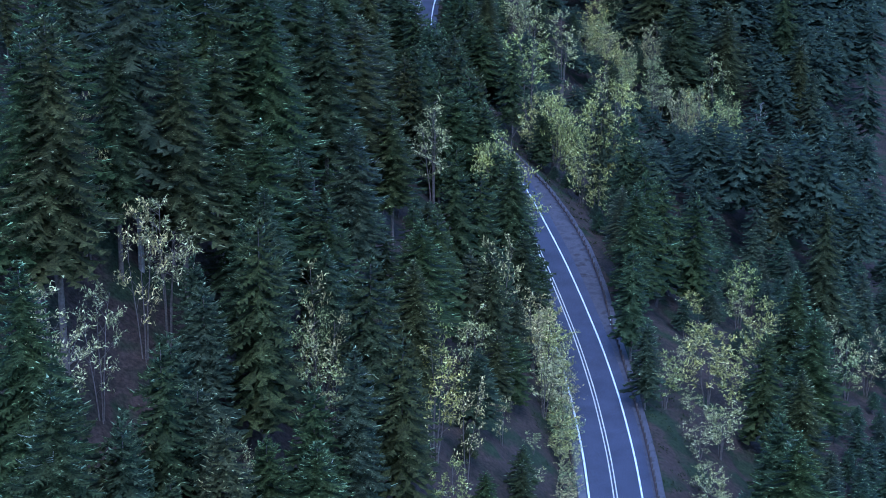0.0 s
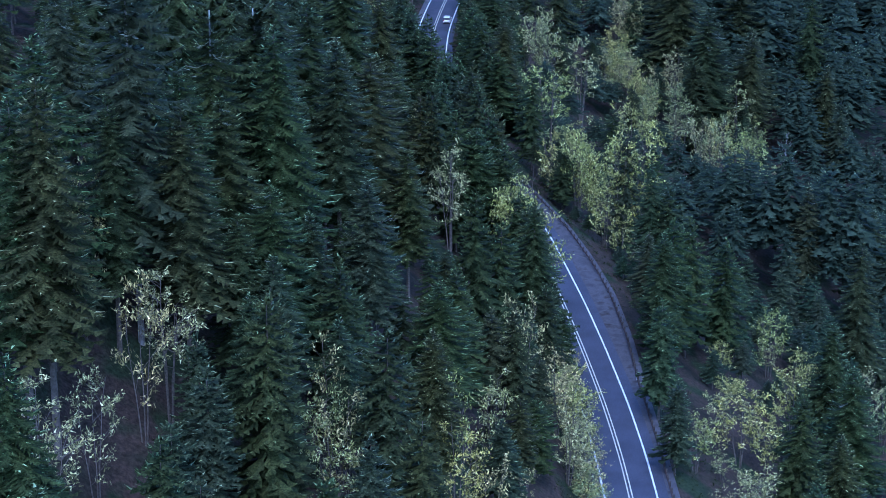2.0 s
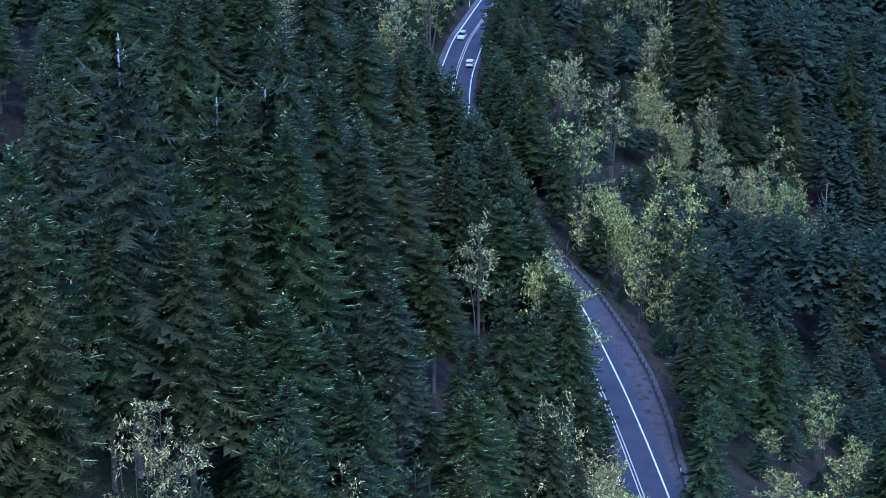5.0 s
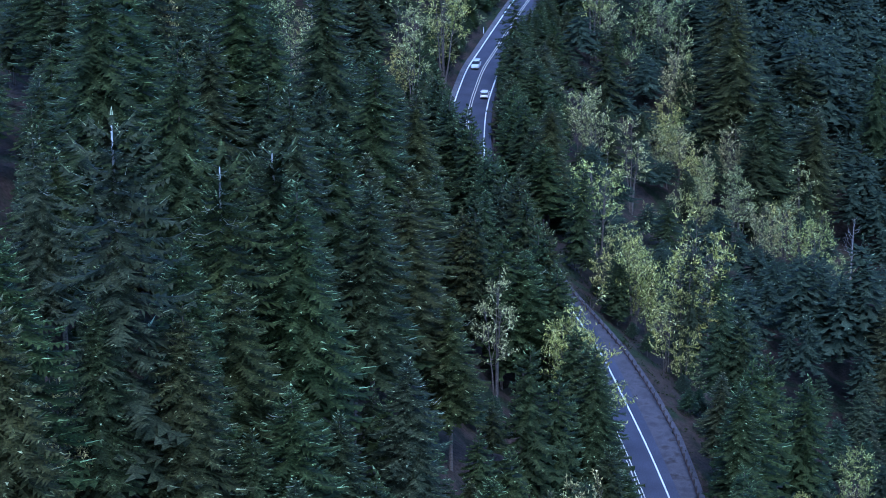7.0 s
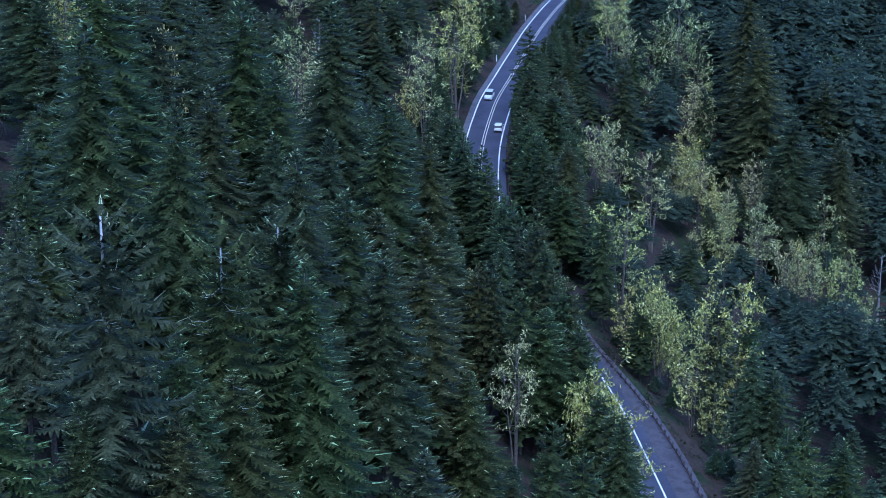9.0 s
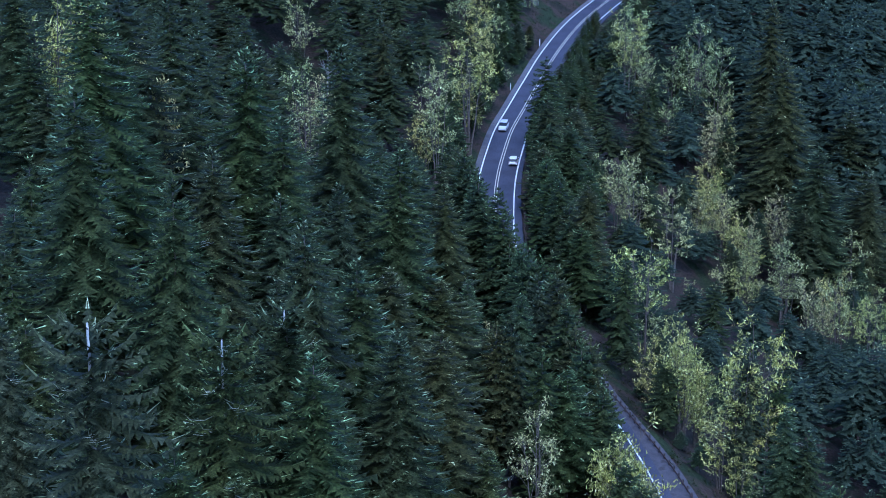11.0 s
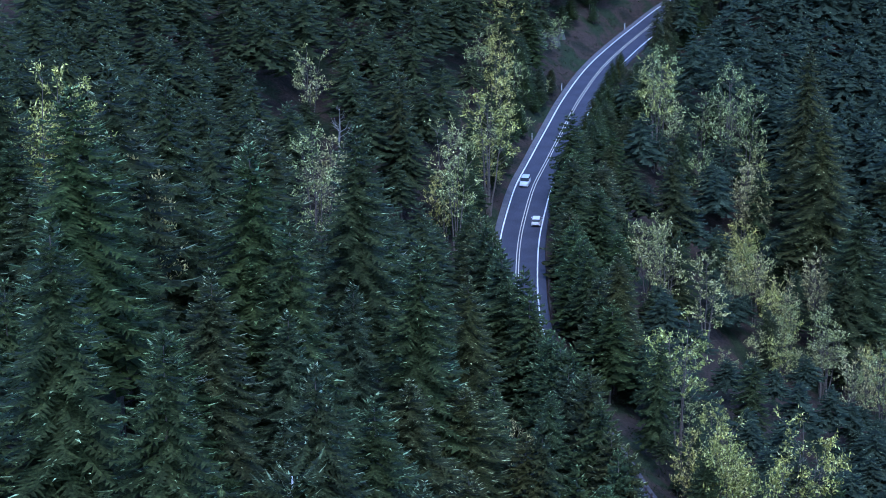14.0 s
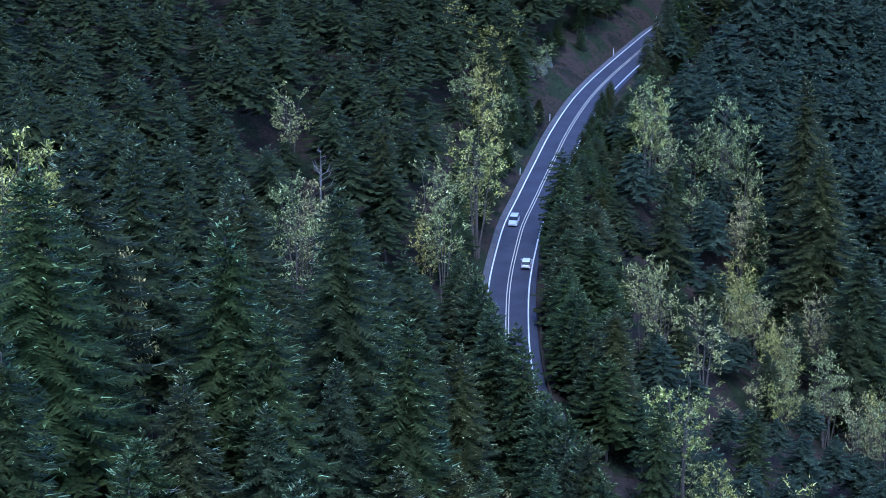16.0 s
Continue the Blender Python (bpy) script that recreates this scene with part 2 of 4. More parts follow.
def ground_z(x, y):
    u, k = road_frame(x, y)
    yc = CY[k]
    up = np.interp(yc, [140, 190, 215, 240, 300, 380, 450, 600, 700], [0.45, 0.58, 0.74, 0.85, 0.85, 0.66, 0.5, 0.48, 0.5])
    d = -u - 6.5
    left = np.where(d > 0, up * np.minimum(d, 75) + 0.35 * np.clip(d - 75, 0, 150) + 1.2 * np.clip(d / 2.5, 0, 1), 0)
    e = u - rail_offset(yc) - 1.5
    right = np.where(e > 0, -0.68 * np.minimum(e, 36) - 0.42 * np.clip(e - 36, 0, 90), 0)
    bench = -0.3 - 0.25 * np.clip((-u - 5.0) / 1.2, 0, 1) * np.clip((9 + u) / 2.0, 0, 1)
    lumps = 0.9 * np.sin(x * 0.21 + 0.6 * np.sin(y * 0.09)) * np.sin(y * 0.17 + 1.1) + 0.5 * np.sin(x * 0.53 + y * 0.31)
    return CZ[k] + bench + left + right + lumps * np.clip((np.maximum(d, e)) / 12, 0, 1)


def spread(a, b, step, far, grow=1.35):
    core = np.arange(a, b + step / 2, step)
    out, w = [], step
    while (out[-1] if out else 0) < far:
        w *= grow
        out.append((out[-1] if out else 0) + w)
    out = np.array(out)
    return np.r_[a - out[::-1], core, core[-1] + out]


gx, gy = spread(-70, 112, 2.0, 3000), spread(150, 770, 3.0, 3000)
GX, GY = np.meshgrid(gx, gy)
GZ = ground_z(GX.ravel(), GY.ravel())
nx, ny = len(gx), len(gy)
ground = mesh_object("ground", np.c_[GX.ravel(), GY.ravel(), GZ].tolist(),
                     [(j * nx + i, j * nx + i + 1, (j + 1) * nx + i + 1, (j + 1) * nx + i) for j in range(ny - 1) for i in range(nx - 1)], MAT_GROUND)
ground.data.polygons.foreach_set("use_smooth", [True] * len(ground.data.polygons))
tagged(ground, "steep dark forest floor of brown leaf litter and moss", "ground", kind="structure")


# ---- road ----
def strip(name, a, b, lift, mat, y0=-60, y1=5000, sides=0.0, gaps=None):
    """A band along the road from offset a to b (numbers or functions of y), with a skirt of that depth."""
    ks = [k for k in range(len(CY)) if CY[k] >= y0 and CY[k] <= y1 and CX[k] < 200]
    v, f = [], []
    for k in ks:
        oa = a(CY[k]) if callable(a) else a
        ob_ = b(CY[k]) if callable(b) else b
        row = [(oa, lift), (ob_, lift)]
        if sides:
            row = [(oa - 0.25, lift - sides)] + row + [(ob_ + 0.25, lift - sides)]
        for o, h in row:
            v.append((CX[k] + TY[k] * o, CY[k] - TX[k] * o, CZ[k] + h))
    w = 4 if sides else 2
    for n in range(len(ks) - 1):
        for j in range(w - 1):
            f.append((n * w + j, n * w + j + 1, (n + 1) * w + j + 1, (n + 1) * w + j))
    return mesh_object(name, v, f, mat)


tagged(strip("road", -4.0, 4.1, 0.0, MAT_ASPHALT, sides=0.6), "dark grey asphalt two-lane mountain road curving through forest", "road", kind="structure")
tagged(strip("shoulder_left", -5.1, -3.9, -0.015, MAT_SHOULDER, sides=0.6), "pale worn paved shoulder at the uphill road edge", "road shoulder", kind="structure")
tagged(strip("shoulder_right", 4.0, lambda y: float(np.interp(y, [490, 525], [5.3, 4.75])), -0.015, MAT_ASPHALT, sides=0.6), "dark paved shoulder at the downhill road edge", "road shoulder", kind="structure")
tagged(strip("gravel_pullout", 4.3, lambda y: rail_offset(y) + 1.2, -0.06, MAT_GRAVEL, y1=464, sides=0.7), "gravel roadside strip with fallen leaves", "gravel strip", kind="structure")
for nm, o, w, mat, lab in (("edge_line", -3.68, 0.28, MAT_WHITE_LINE, "solid white painted road edge line"), ("edge_line", 3.7, 0.26, MAT_WHITE_LINE, "solid white painted road edge line"),
                           ("centre_line", -0.24, 0.17, MAT_YELLOW_LINE, "faded yellow painted centre line of a double pair"), ("centre_line", 0.24, 0.17, MAT_YELLOW_LINE, "faded yellow painted centre line of a double pair")):
    tagged(strip(nm, o - w / 2, o + w / 2, 0.02, mat), lab, "road marking", kind="structure")


def on_road(y, off, lift=0.0):
    k = int(np.argmin(np.abs(CY - y)))
    return Vector((CX[k] + TY[k] * off, CY[k] - TX[k] * off, CZ[k] + lift)), math.atan2(TY[k], TX[k])


# guardrail: timber posts and a rusted beam
rail = new("guardrail")
tagged(rail, "low rusted steel guardrail on dark timber posts along the drop", "guardrail")
beam = Shape()
ks = [k for k in range(len(CY)) if 240 <= CY[k] <= 500]
prof = [(-0.04, 0.42), (-0.1, 0.5), (-0.03, 0.56), (-0.1, 0.64), (-0.04, 0.72), (0.0, 0.72), (0.0, 0.42)]
for k in ks:
    o = rail_offset(CY[k])
    for a, h in prof:
        beam.v.append((CX[k] + TY[k] * (o + a), CY[k] - TX[k] * (o + a), CZ[k] + h))
for n in range(len(ks) - 1):
    for j in range(len(prof)):
        i2 = (j + 1) % len(prof)
        beam.f.append((n * 7 + j, n * 7 + i2, (n + 1) * 7 + i2, (n + 1) * 7 + j))
beam.make("beam", MAT_RUST, rail, "rusted corrugated steel beam")
post = Shape()
post.box((-0.1, -0.1, -0.9), (0.1, 0.1, 0.86))
post.box((-0.2, -0.08, 0.4), (-0.1, 0.08, 0.74))
post_mesh = None
for k in ks:
    p, ang = on_road(CY[k], rail_offset(CY[k]) + 0.2)
    if post_mesh is None:
        ob = post.make("post", MAT_POST_WOOD, rail, "square dark timber post")
        post_mesh = ob.data
    else:
        ob = new("post", post_mesh)
        ob.parent = rail
    ob.matrix_basis = Matrix.Translation(p) @ Matrix.Rotation(ang - math.pi / 2, 4, "Z")


# white marker posts
def marker_post():
    e = new("marker_post")
    s = Shape()
    s.tube([(0, 0, -0.3), (0, 0, 1.25), (0, 0, 1.3)], [0.075, 0.075, 0.04], 8)
    s.make("stake", MAT_MARKER, e)
    s = Shape()
    s.box((-0.05, -0.085, 1.0), (0.05, -0.07, 1.18))
    s.make("reflector", MAT_REFLECTOR, e, "small grey reflector")
    tagged(e, "slim white plastic roadside marker post", "marker post", "roadside marker posts")
    return e


mp = marker_post()
first = True
for y, off in ((329, 6.6), (421, 5.9), (612, -5.6), (668, -5.6), (575, -5.6), (700, -5.6)):
    p, ang = on_road(y, off, -0.1)
    m = Matrix.Translation(p) @ Matrix.Rotation(ang - math.pi / 2, 4, "Z")
    if first:
        mp.matrix_basis, first = m, False
    else:
        copy_thing(mp, m)


# ---- trees ----
def unit(v):
    return v / (np.linalg.norm(v) + 1e-9)


def fir(name, rnd, height, radius, crown, step, per, needles, bark, tips, taper=0.23, droop=0.5, ragged=0.25, detail=1.0, bare_top=0.0, dead=0, broken=False, pale=0.42):
    """A conifer: tapered trunk, and whorls of drooping toothed boughs that overlap like shingles, with rising pale tips.
    crown: share of the height that has boughs."""
    e = new(name)
    t = Shape()
    U = Vector((0, 0, 1))
    bend = [rnd.uniform(-0.3, 0.3), rnd.uniform(-0.3, 0.3)]

    def axis(z):
        return Vector((bend[0] * math.sin(z / height * 3), bend[1] * math.sin(z / height * 2.5), z))

    zs = [-1.5, 0.0, height * 0.3, height * 0.6, height * (0.95 if broken else 0.85), height]
    t.tube([axis(z) for z in zs], [q * height / 35 for q in (0.42, 0.34, 0.24, 0.13, 0.1 if broken else 0.07)] + [0.07 if broken else 0.02], 7)
    cut = len(t.f)
    for _ in range(dead):
        z = height * rnd.uniform(0.8 if broken else 0.72, 0.99)
        az, L = rnd.uniform(0, 6.28), (0.5 + radius * (1 - math.exp((z - height) / (height * taper)))) * rnd.uniform(0.7, 1.1)
        out = Vector((math.cos(az), math.sin(az), 0))
        p = axis(z)
        t.tube([p, p + out * L * 0.5 - U * 0.1 * L, p + out * L * 0.85 + U * 0.02 * L, p + out * L + U * 0.22 * L], [0.05, 0.04, 0.028, 0.012], 3)
        for q in (0.45, 0.6, 0.75, 0.88):
            a2 = az + rnd.choice((-0.8, 0.8))
            o2 = Vector((math.cos(a2), math.sin(a2), 0.25))
            b0 = p + out * L * q - U * 0.12 * L
            t.tube([b0, b0 + o2 * L * 0.24], [0.025, 0.01], 3)
    tr = t.make("trunk", bark, e)
    tr.data.materials.append(MAT_LICHEN)
    tr.data.materials.append(MAT_SNAG_WOOD)
    tr.data.polygons.foreach_set("material_index", [2 if broken and n >= cut - 7 else 0 for n in range(cut)] + [1] * (len(t.f) - cut))
    c = Shape()
    slot = []
    z = height - 0.3 - bare_top
    lobes = [rnd.uniform(0, 6.28) for _ in range(3)]
    while z > height * (1 - crown):
        d = height - z
        r0 = radius * (1 - math.exp(-d / (height * taper))) + 0.12
        if broken:
            r0 = 0.32 * radius + 0.68 * r0
        low = z < height * 0.45
        n = 4 if d < 1.6 else per - 1 if d < 4 or low else per
        turn = rnd.uniform(0, 6.28)
        for b in range(n):
            if rnd.random() < 0.05:
                continue
            az = turn + 6.2832 * b / n + rnd.uniform(-0.3, 0.3)
            gap = 0.92 + ragged * (0.45 * math.sin(az * 2 + lobes[0] + z * 0.3) + 0.35 * math.sin(az * 3 + lobes[1] - z * 0.55))
            L = max(0.3, r0 * gap * rnd.uniform(1 - ragged, 1 + ragged * 0.6))
            a = 0.75 * math.exp(-d / (4.5 if broken else 2.2)) - droop * (1 - math.exp(-d / 4.0)) + rnd.uniform(-0.12, 0.12)
            out = Vector((math.cos(az), math.sin(az), 0))
            side = Vector((-out.y, out.x, 0))
            p0 = axis(z + rnd.uniform(-0.9, 0.9) * step)

            def spine(q):
                return p0 + out * (L * q) + U * (L * (a * q - 0.14 * q * q + 0.26 * q ** 4))

            face = (U - out * a + out * 0.3).normalized()
            joints = max(2, min(12, int(L * 2.2 * detail) + 2))
            if low:
                joints = max(2, joints // 2)
            for k in range(joints):
                q = 0.05 + 0.9 * k / joints
                for s in (-1, 1):
                    w = (L * 0.27 * (1 - q) ** 0.7 * min(1.0, 0.45 + 1.8 * q) + 0.16) * rnd.uniform(0.6, 1.3)
                    tip = spine(q + 0.45 / joints) + side * (s * w) + out * (w * rnd.uniform(0.3, 0.8)) - U * (w * rnd.uniform(0.1, 0.5))
                    c.tri(spine(q), spine(min(1.0, q + (1.15 if joints > 3 else 1.4) / joints)), tip, (face + side * (s * rnd.uniform(0.1, 0.5))).normalized())
                    slot.append(0)
            g = spine(0.82)
            c.tri(g - side * 0.13, g + side * 0.13, spine(1.0) + out * 0.22 + U * rnd.uniform(0.05, 0.3), face)
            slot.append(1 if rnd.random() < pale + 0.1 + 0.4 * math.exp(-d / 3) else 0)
            for _ in range(0 if low else int(detail * (L * 1.9 + 1.0))):
                q, s = rnd.uniform(0.3, 1.0), rnd.uniform(-1, 1)
                w = L * 0.3 * (1 - q) ** 0.7 + 0.1
                g = spine(q) + side * (s * w) + U * 0.06
                dr = (out + side * (s * 0.9) + U * rnd.uniform(-0.3, 0.9)).normalized()
                wd = dr.cross(U).normalized() * rnd.uniform(0.04, 0.085)
                c.tri(g - wd, g + wd, g + dr * rnd.uniform(0.22, 0.55), (face + side * s * 0.3).normalized())
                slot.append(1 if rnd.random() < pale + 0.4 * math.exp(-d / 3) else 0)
        z -= step * (0.7 if d < 5 else 1.0) * rnd.uniform(0.8, 1.2)
    top = axis(height + 0.35)
    for w in range(3):
        a = 2.1 * w
        c.tri(top, axis(height - 1.1) + Vector((0.1 * math.cos(a), 0.1 * math.sin(a), 0)), axis(height - 1.1) + Vector((0.1 * math.cos(a + 2.1), 0.1 * math.sin(a + 2.1), 0)), Vector((math.cos(a + 1.05) * 0.8, math.sin(a + 1.05) * 0.8, 0.6)))
        slot.append(0)
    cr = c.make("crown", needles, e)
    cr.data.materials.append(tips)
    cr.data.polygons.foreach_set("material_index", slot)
    c.soften(cr)
    return e


def broadleaf(name, rnd, height, radius, leaves, per_clump, size, bark, stems=3, base=0.3):
    """A broad-leaved tree: leaning stems with rising, forking limbs, and an uneven domed crown of leaf clumps with gaps."""
    e = new(name)
    t, c = Shape(), Shape()
    holes = [rnd.uniform(0, 6.28) for _ in range(3)]
    for s in range(stems):
        az = 6.28 * s / stems + rnd.uniform(-0.6, 0.6)
        lean = radius * (rnd.uniform(0.3, 0.6) if s else 0.1)
        top = height * (rnd.uniform(0.72, 0.95) if s else 1.0)
        wob = [np.array((rnd.uniform(-0.3, 0.3), rnd.uniform(-0.3, 0.3), 0)) for _ in range(6)]
        line = [np.array((math.cos(az) * (0.25 + lean * q ** 1.3), math.sin(az) * (0.25 + lean * q ** 1.3), -1.2 + (top + 1.0) * q)) + w * q for q, w in zip((0, 0.2, 0.4, 0.6, 0.8, 0.985), wob)]
        r = 0.14 * height / 16
        t.tube(line, [r, r * 0.85, r * 0.65, r * 0.45, r * 0.28, 0.02], 5)
        limbs = int(9 + 0.55 * height)
        for n in range(limbs):
            q = base + (0.99 - base) * ((n + rnd.random()) / limbs)
            i = min(4, int(q * 5))
            p = line[i] + (line[i + 1] - line[i]) * (q * 5 - i)
            a2 = az + rnd.uniform(-2.4, 2.4)
            dome = math.sqrt(max(0.05, 1 - ((q - base - 0.3 * (1 - base)) / (0.74 * (1 - base))) ** 2))
            if math.sin(a2 * 2 + holes[0] + q * 9) + 0.6 * math.sin(a2 * 3 + holes[1] - q * 14) < -0.3:
                continue
            reach = radius * 0.8 * dome * rnd.uniform(0.4, 1.05)
            tip = p + np.array((math.cos(a2) * reach, math.sin(a2) * reach, reach * rnd.uniform(0.25, 0.9)))
            tip[2] = min(tip[2], height + 0.3)
            mid = (p + tip) / 2 + np.array((rnd.uniform(-0.2, 0.2), rnd.uniform(-0.2, 0.2), 0.1)) * reach
            t.tube([p, mid, tip], [r * 0.3, r * 0.2, 0.02], 3)
            for w in range(5):
                o = mid + (tip - mid) * (w / 4.0) if w < 4 else tip
                grow = unit(np.array([math.cos(a2) * 0.5 + rnd.gauss(0, 0.7), math.sin(a2) * 0.5 + rnd.gauss(0, 0.7), rnd.uniform(0.1, 1.1)]))
                long = rnd.uniform(0.7, 1.7)
                for k in range(per_clump):
                    g = o + grow * (long * (k + rnd.random()) / per_clump) + np.array([rnd.gauss(0, 0.14), rnd.gauss(0, 0.14), rnd.gauss(-0.04, 0.14)])
                    d = unit(grow * 0.5 + np.array([rnd.gauss(0, 0.8), rnd.gauss(0, 0.8), rnd.gauss(0, 0.6)]))
                    c.leaf(g, d, size * rnd.uniform(0.6, 1.5), unit(np.cross(d, (rnd.gauss(0, 0.6), rnd.gauss(0, 0.6), 1.2))), size * rnd.uniform(0.35, 0.65))
    t.make("trunk", bark, e)
    c.make("crown", leaves, e)
    return e


def bare_snag(name, rnd, height, bark):
    e = new(name)
    t = Shape()
    t.tube([(0, 0, -1), (0.1, 0, height * 0.5), (0.0, 0.2, height)], [0.3, 0.2, 0.03], 6)
    for _ in range(22):
        z, az = height * rnd.uniform(0.35, 0.98), rnd.uniform(0, 6.28)
        L = (height - z) * 0.35 + 0.8
        o = np.array((math.cos(az), math.sin(az), 0))
        p = np.array((0, 0.1, z))
        t.tube([p, p + o * L * 0.5 + np.array((0, 0, 0.3 * L)), p + o * L * 0.8 + np.array((0, 0, L * 0.9))], [0.07, 0.045, 0.012], 4)
        t.tube([p + o * L * 0.4 + np.array((0, 0, 0.24 * L)), p + o * L * 0.9 + np.array((0, 0, L * 0.4))], [0.04, 0.01], 3)
    t.make("trunk", bark, e)
    return e


rt = random.Random(11)
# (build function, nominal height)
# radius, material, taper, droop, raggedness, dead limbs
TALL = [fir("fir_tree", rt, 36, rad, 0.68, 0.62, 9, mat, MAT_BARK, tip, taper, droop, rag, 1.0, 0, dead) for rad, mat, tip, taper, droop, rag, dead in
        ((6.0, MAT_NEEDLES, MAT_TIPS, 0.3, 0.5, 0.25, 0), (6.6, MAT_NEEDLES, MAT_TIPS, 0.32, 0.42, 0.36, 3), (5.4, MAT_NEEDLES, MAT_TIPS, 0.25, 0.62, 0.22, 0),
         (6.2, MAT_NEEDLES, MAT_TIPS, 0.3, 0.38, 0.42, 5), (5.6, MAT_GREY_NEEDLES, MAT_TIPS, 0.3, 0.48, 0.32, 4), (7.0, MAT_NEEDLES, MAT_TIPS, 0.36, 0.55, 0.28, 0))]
BARE_TOP = [fir("fir_tree", rt, 36, 6.2, 0.72, 0.66, 8, MAT_NEEDLES, MAT_GREY_WOOD, MAT_TIPS, 0.2, 0.32, 0.5, 0.9, 0.1, 10, True),
            fir("fir_tree", rt, 36, 5.6, 0.72, 0.66, 8, MAT_GREY_NEEDLES, MAT_GREY_WOOD, MAT_TIPS, 0.2, 0.36, 0.45, 0.9, 0.1, 6, True)]
SMALL = [fir("young_fir_tree", rt, 22, rad, 0.78, 0.62, 8, mat, MAT_BARK, MAT_TIPS, taper, droop, rag, 0.55) for rad, mat, taper, droop, rag in
         ((4.4, MAT_NEEDLES, 0.27, 0.5, 0.25), (5.0, MAT_NEEDLES, 0.3, 0.42, 0.35), (4.2, MAT_GREY_NEEDLES, 0.27, 0.55, 0.25))]
# the last two carry the haze-tinted needles, not a species of their own
FILL = [fir(nm, rt, 26, rad, 0.66, 0.85, 7, MAT_HAZE_NEEDLES if nm[0] == "s" else MAT_NEEDLES, MAT_BARK, MAT_TIPS, taper, droop, rag, 0.4) for nm, rad, taper, droop, rag in
        (("hemlock_tree", 5.2, 0.27, 0.6, 0.3), ("hemlock_tree", 5.8, 0.3, 0.5, 0.35), ("spruce_tree", 4.8, 0.26, 0.45, 0.25), ("spruce_tree", 5.4, 0.28, 0.5, 0.3))]
for t in TALL:
    tagged(t, "tall dark green fir tree with drooping branches", "tree", "firs on the hillside")
for t in SMALL:
    tagged(t, "slender young dark green fir tree", "tree", "young firs on the hillside")
for t in BARE_TOP:
    tagged(t, "ragged fir tree with pale trunk and bare grey top branches", "tree", "firs on the hillside")
for t in FILL[:2]:
    tagged(t, "dark green hemlock tree in the dense forest", "tree", "hemlocks on the hillside")
for t in FILL[2:]:
    tagged(t, "dark conifer in the dense forest, needles tinted blue-green for distance haze", "tree", "spruces on the hillside")
LEAFY = {}
for kind, nm, leaves in (("yellow", "alder_tree", MAT_YELLOW), ("light", "alder_tree", MAT_GREEN), ("pale", "maple_tree", MAT_PALE)):
    n = 6 if kind == "pale" else 9
    big = 0.44 if kind == "pale" else 0.36
    LEAFY[kind] = ([broadleaf(nm, rt, 14, 4.6, leaves, n, big, MAT_BARK, 4, 0.25), broadleaf(nm, rt, 14, 4.0, leaves, n, big, MAT_BARK, 3, 0.32)],
                   [broadleaf(nm, rt, 24, 5.6, leaves, n, big + 0.06, MAT_BARK, 4, 0.5), broadleaf(nm, rt, 24, 5.0, leaves, n, big + 0.06, MAT_BARK, 4, 0.45)])
YELLOW, LIGHT, PALE = (LEAFY[k][0] + LEAFY[k][1] for k in ("yellow", "light", "pale"))
for t in YELLOW:
    tagged(t, "yellow-green alder tree with autumn leaves and dark limbs", "tree", "alders along the road")
for t in LIGHT:
    tagged(t, "light green alder tree with thin grey limbs", "tree", "alders along the road")
for t in PALE:
    tagged(t, "half-bare maple tree with pale withered leaves", "tree", "maples in the forest")
SNAG = [bare_snag("dead_snag", rt, 16, MAT_GREY_WOOD)]
tagged(SNAG[0], "leafless grey dead tree with forked branches", "dead tree")
NOMINAL = {t.name: h for group, h in ((TALL, 36), (BARE_TOP, 36), (SMALL, 22), (FILL, 26), *((LEAFY[k][n], (14, 24)[n]) for k in LEAFY for n in (0, 1)), (SNAG, 16)) for t in group}
used = set()


def plant(proto, x, y, height, girth=1.0, turn=None):
    s = height / NOMINAL[proto.name]
    w = s ** 0.6 * girth
    m = Matrix.LocRotScale((x, y, float(ground_z(x, y)[0])), Euler((0, 0, rt.uniform(0, 6.28) if turn is None else turn)), (w, w, s))
    if proto.name not in used:
        used.add(proto.name)
        proto.matrix_basis = m
        return proto
    return copy_thing(proto, m)


# tree places: x, y and the height above the sea of road level at which the top stands
FIRS_NEAR = [
    (-34.8, 174.8, 45.9), (-39.4, 186.2, 53.1), (-30.8, 187.9, 36.1), (-21.5, 194.6, 32.9), (-12.7, 197.5, 33.1), (-28.0, 197.9, 40.6),
    (-9.3, 211.0, 34.2), (-40.8, 214.4, 69.6), (-43.7, 216.7, 68.1), (-20.1, 219.7, 42.7), (-4.3, 221.0, 29.5), (-27.4, 221.8, 40.3),
    (-20.1, 224.3, 41.6), (-43.3, 226.7, 67.9), (-22.5, 228.9, 49.2), (-37.4, 234.3, 62.2), (-8.5, 235.1, 33.2), (-30.4, 239.2, 60.5),
    (-20.9, 239.4, 50.0), (-13.9, 239.4, 42.0), (-25.0, 241.2, 53.1), (-21.6, 245.1, 49.3), (-31.6, 247.5, 71.1), (-3.6, 248.2, 37.1),
    (-14.3, 248.8, 38.9), (-17.8, 254.1, 49.1), (-28.0, 255.0, 65.0),
]
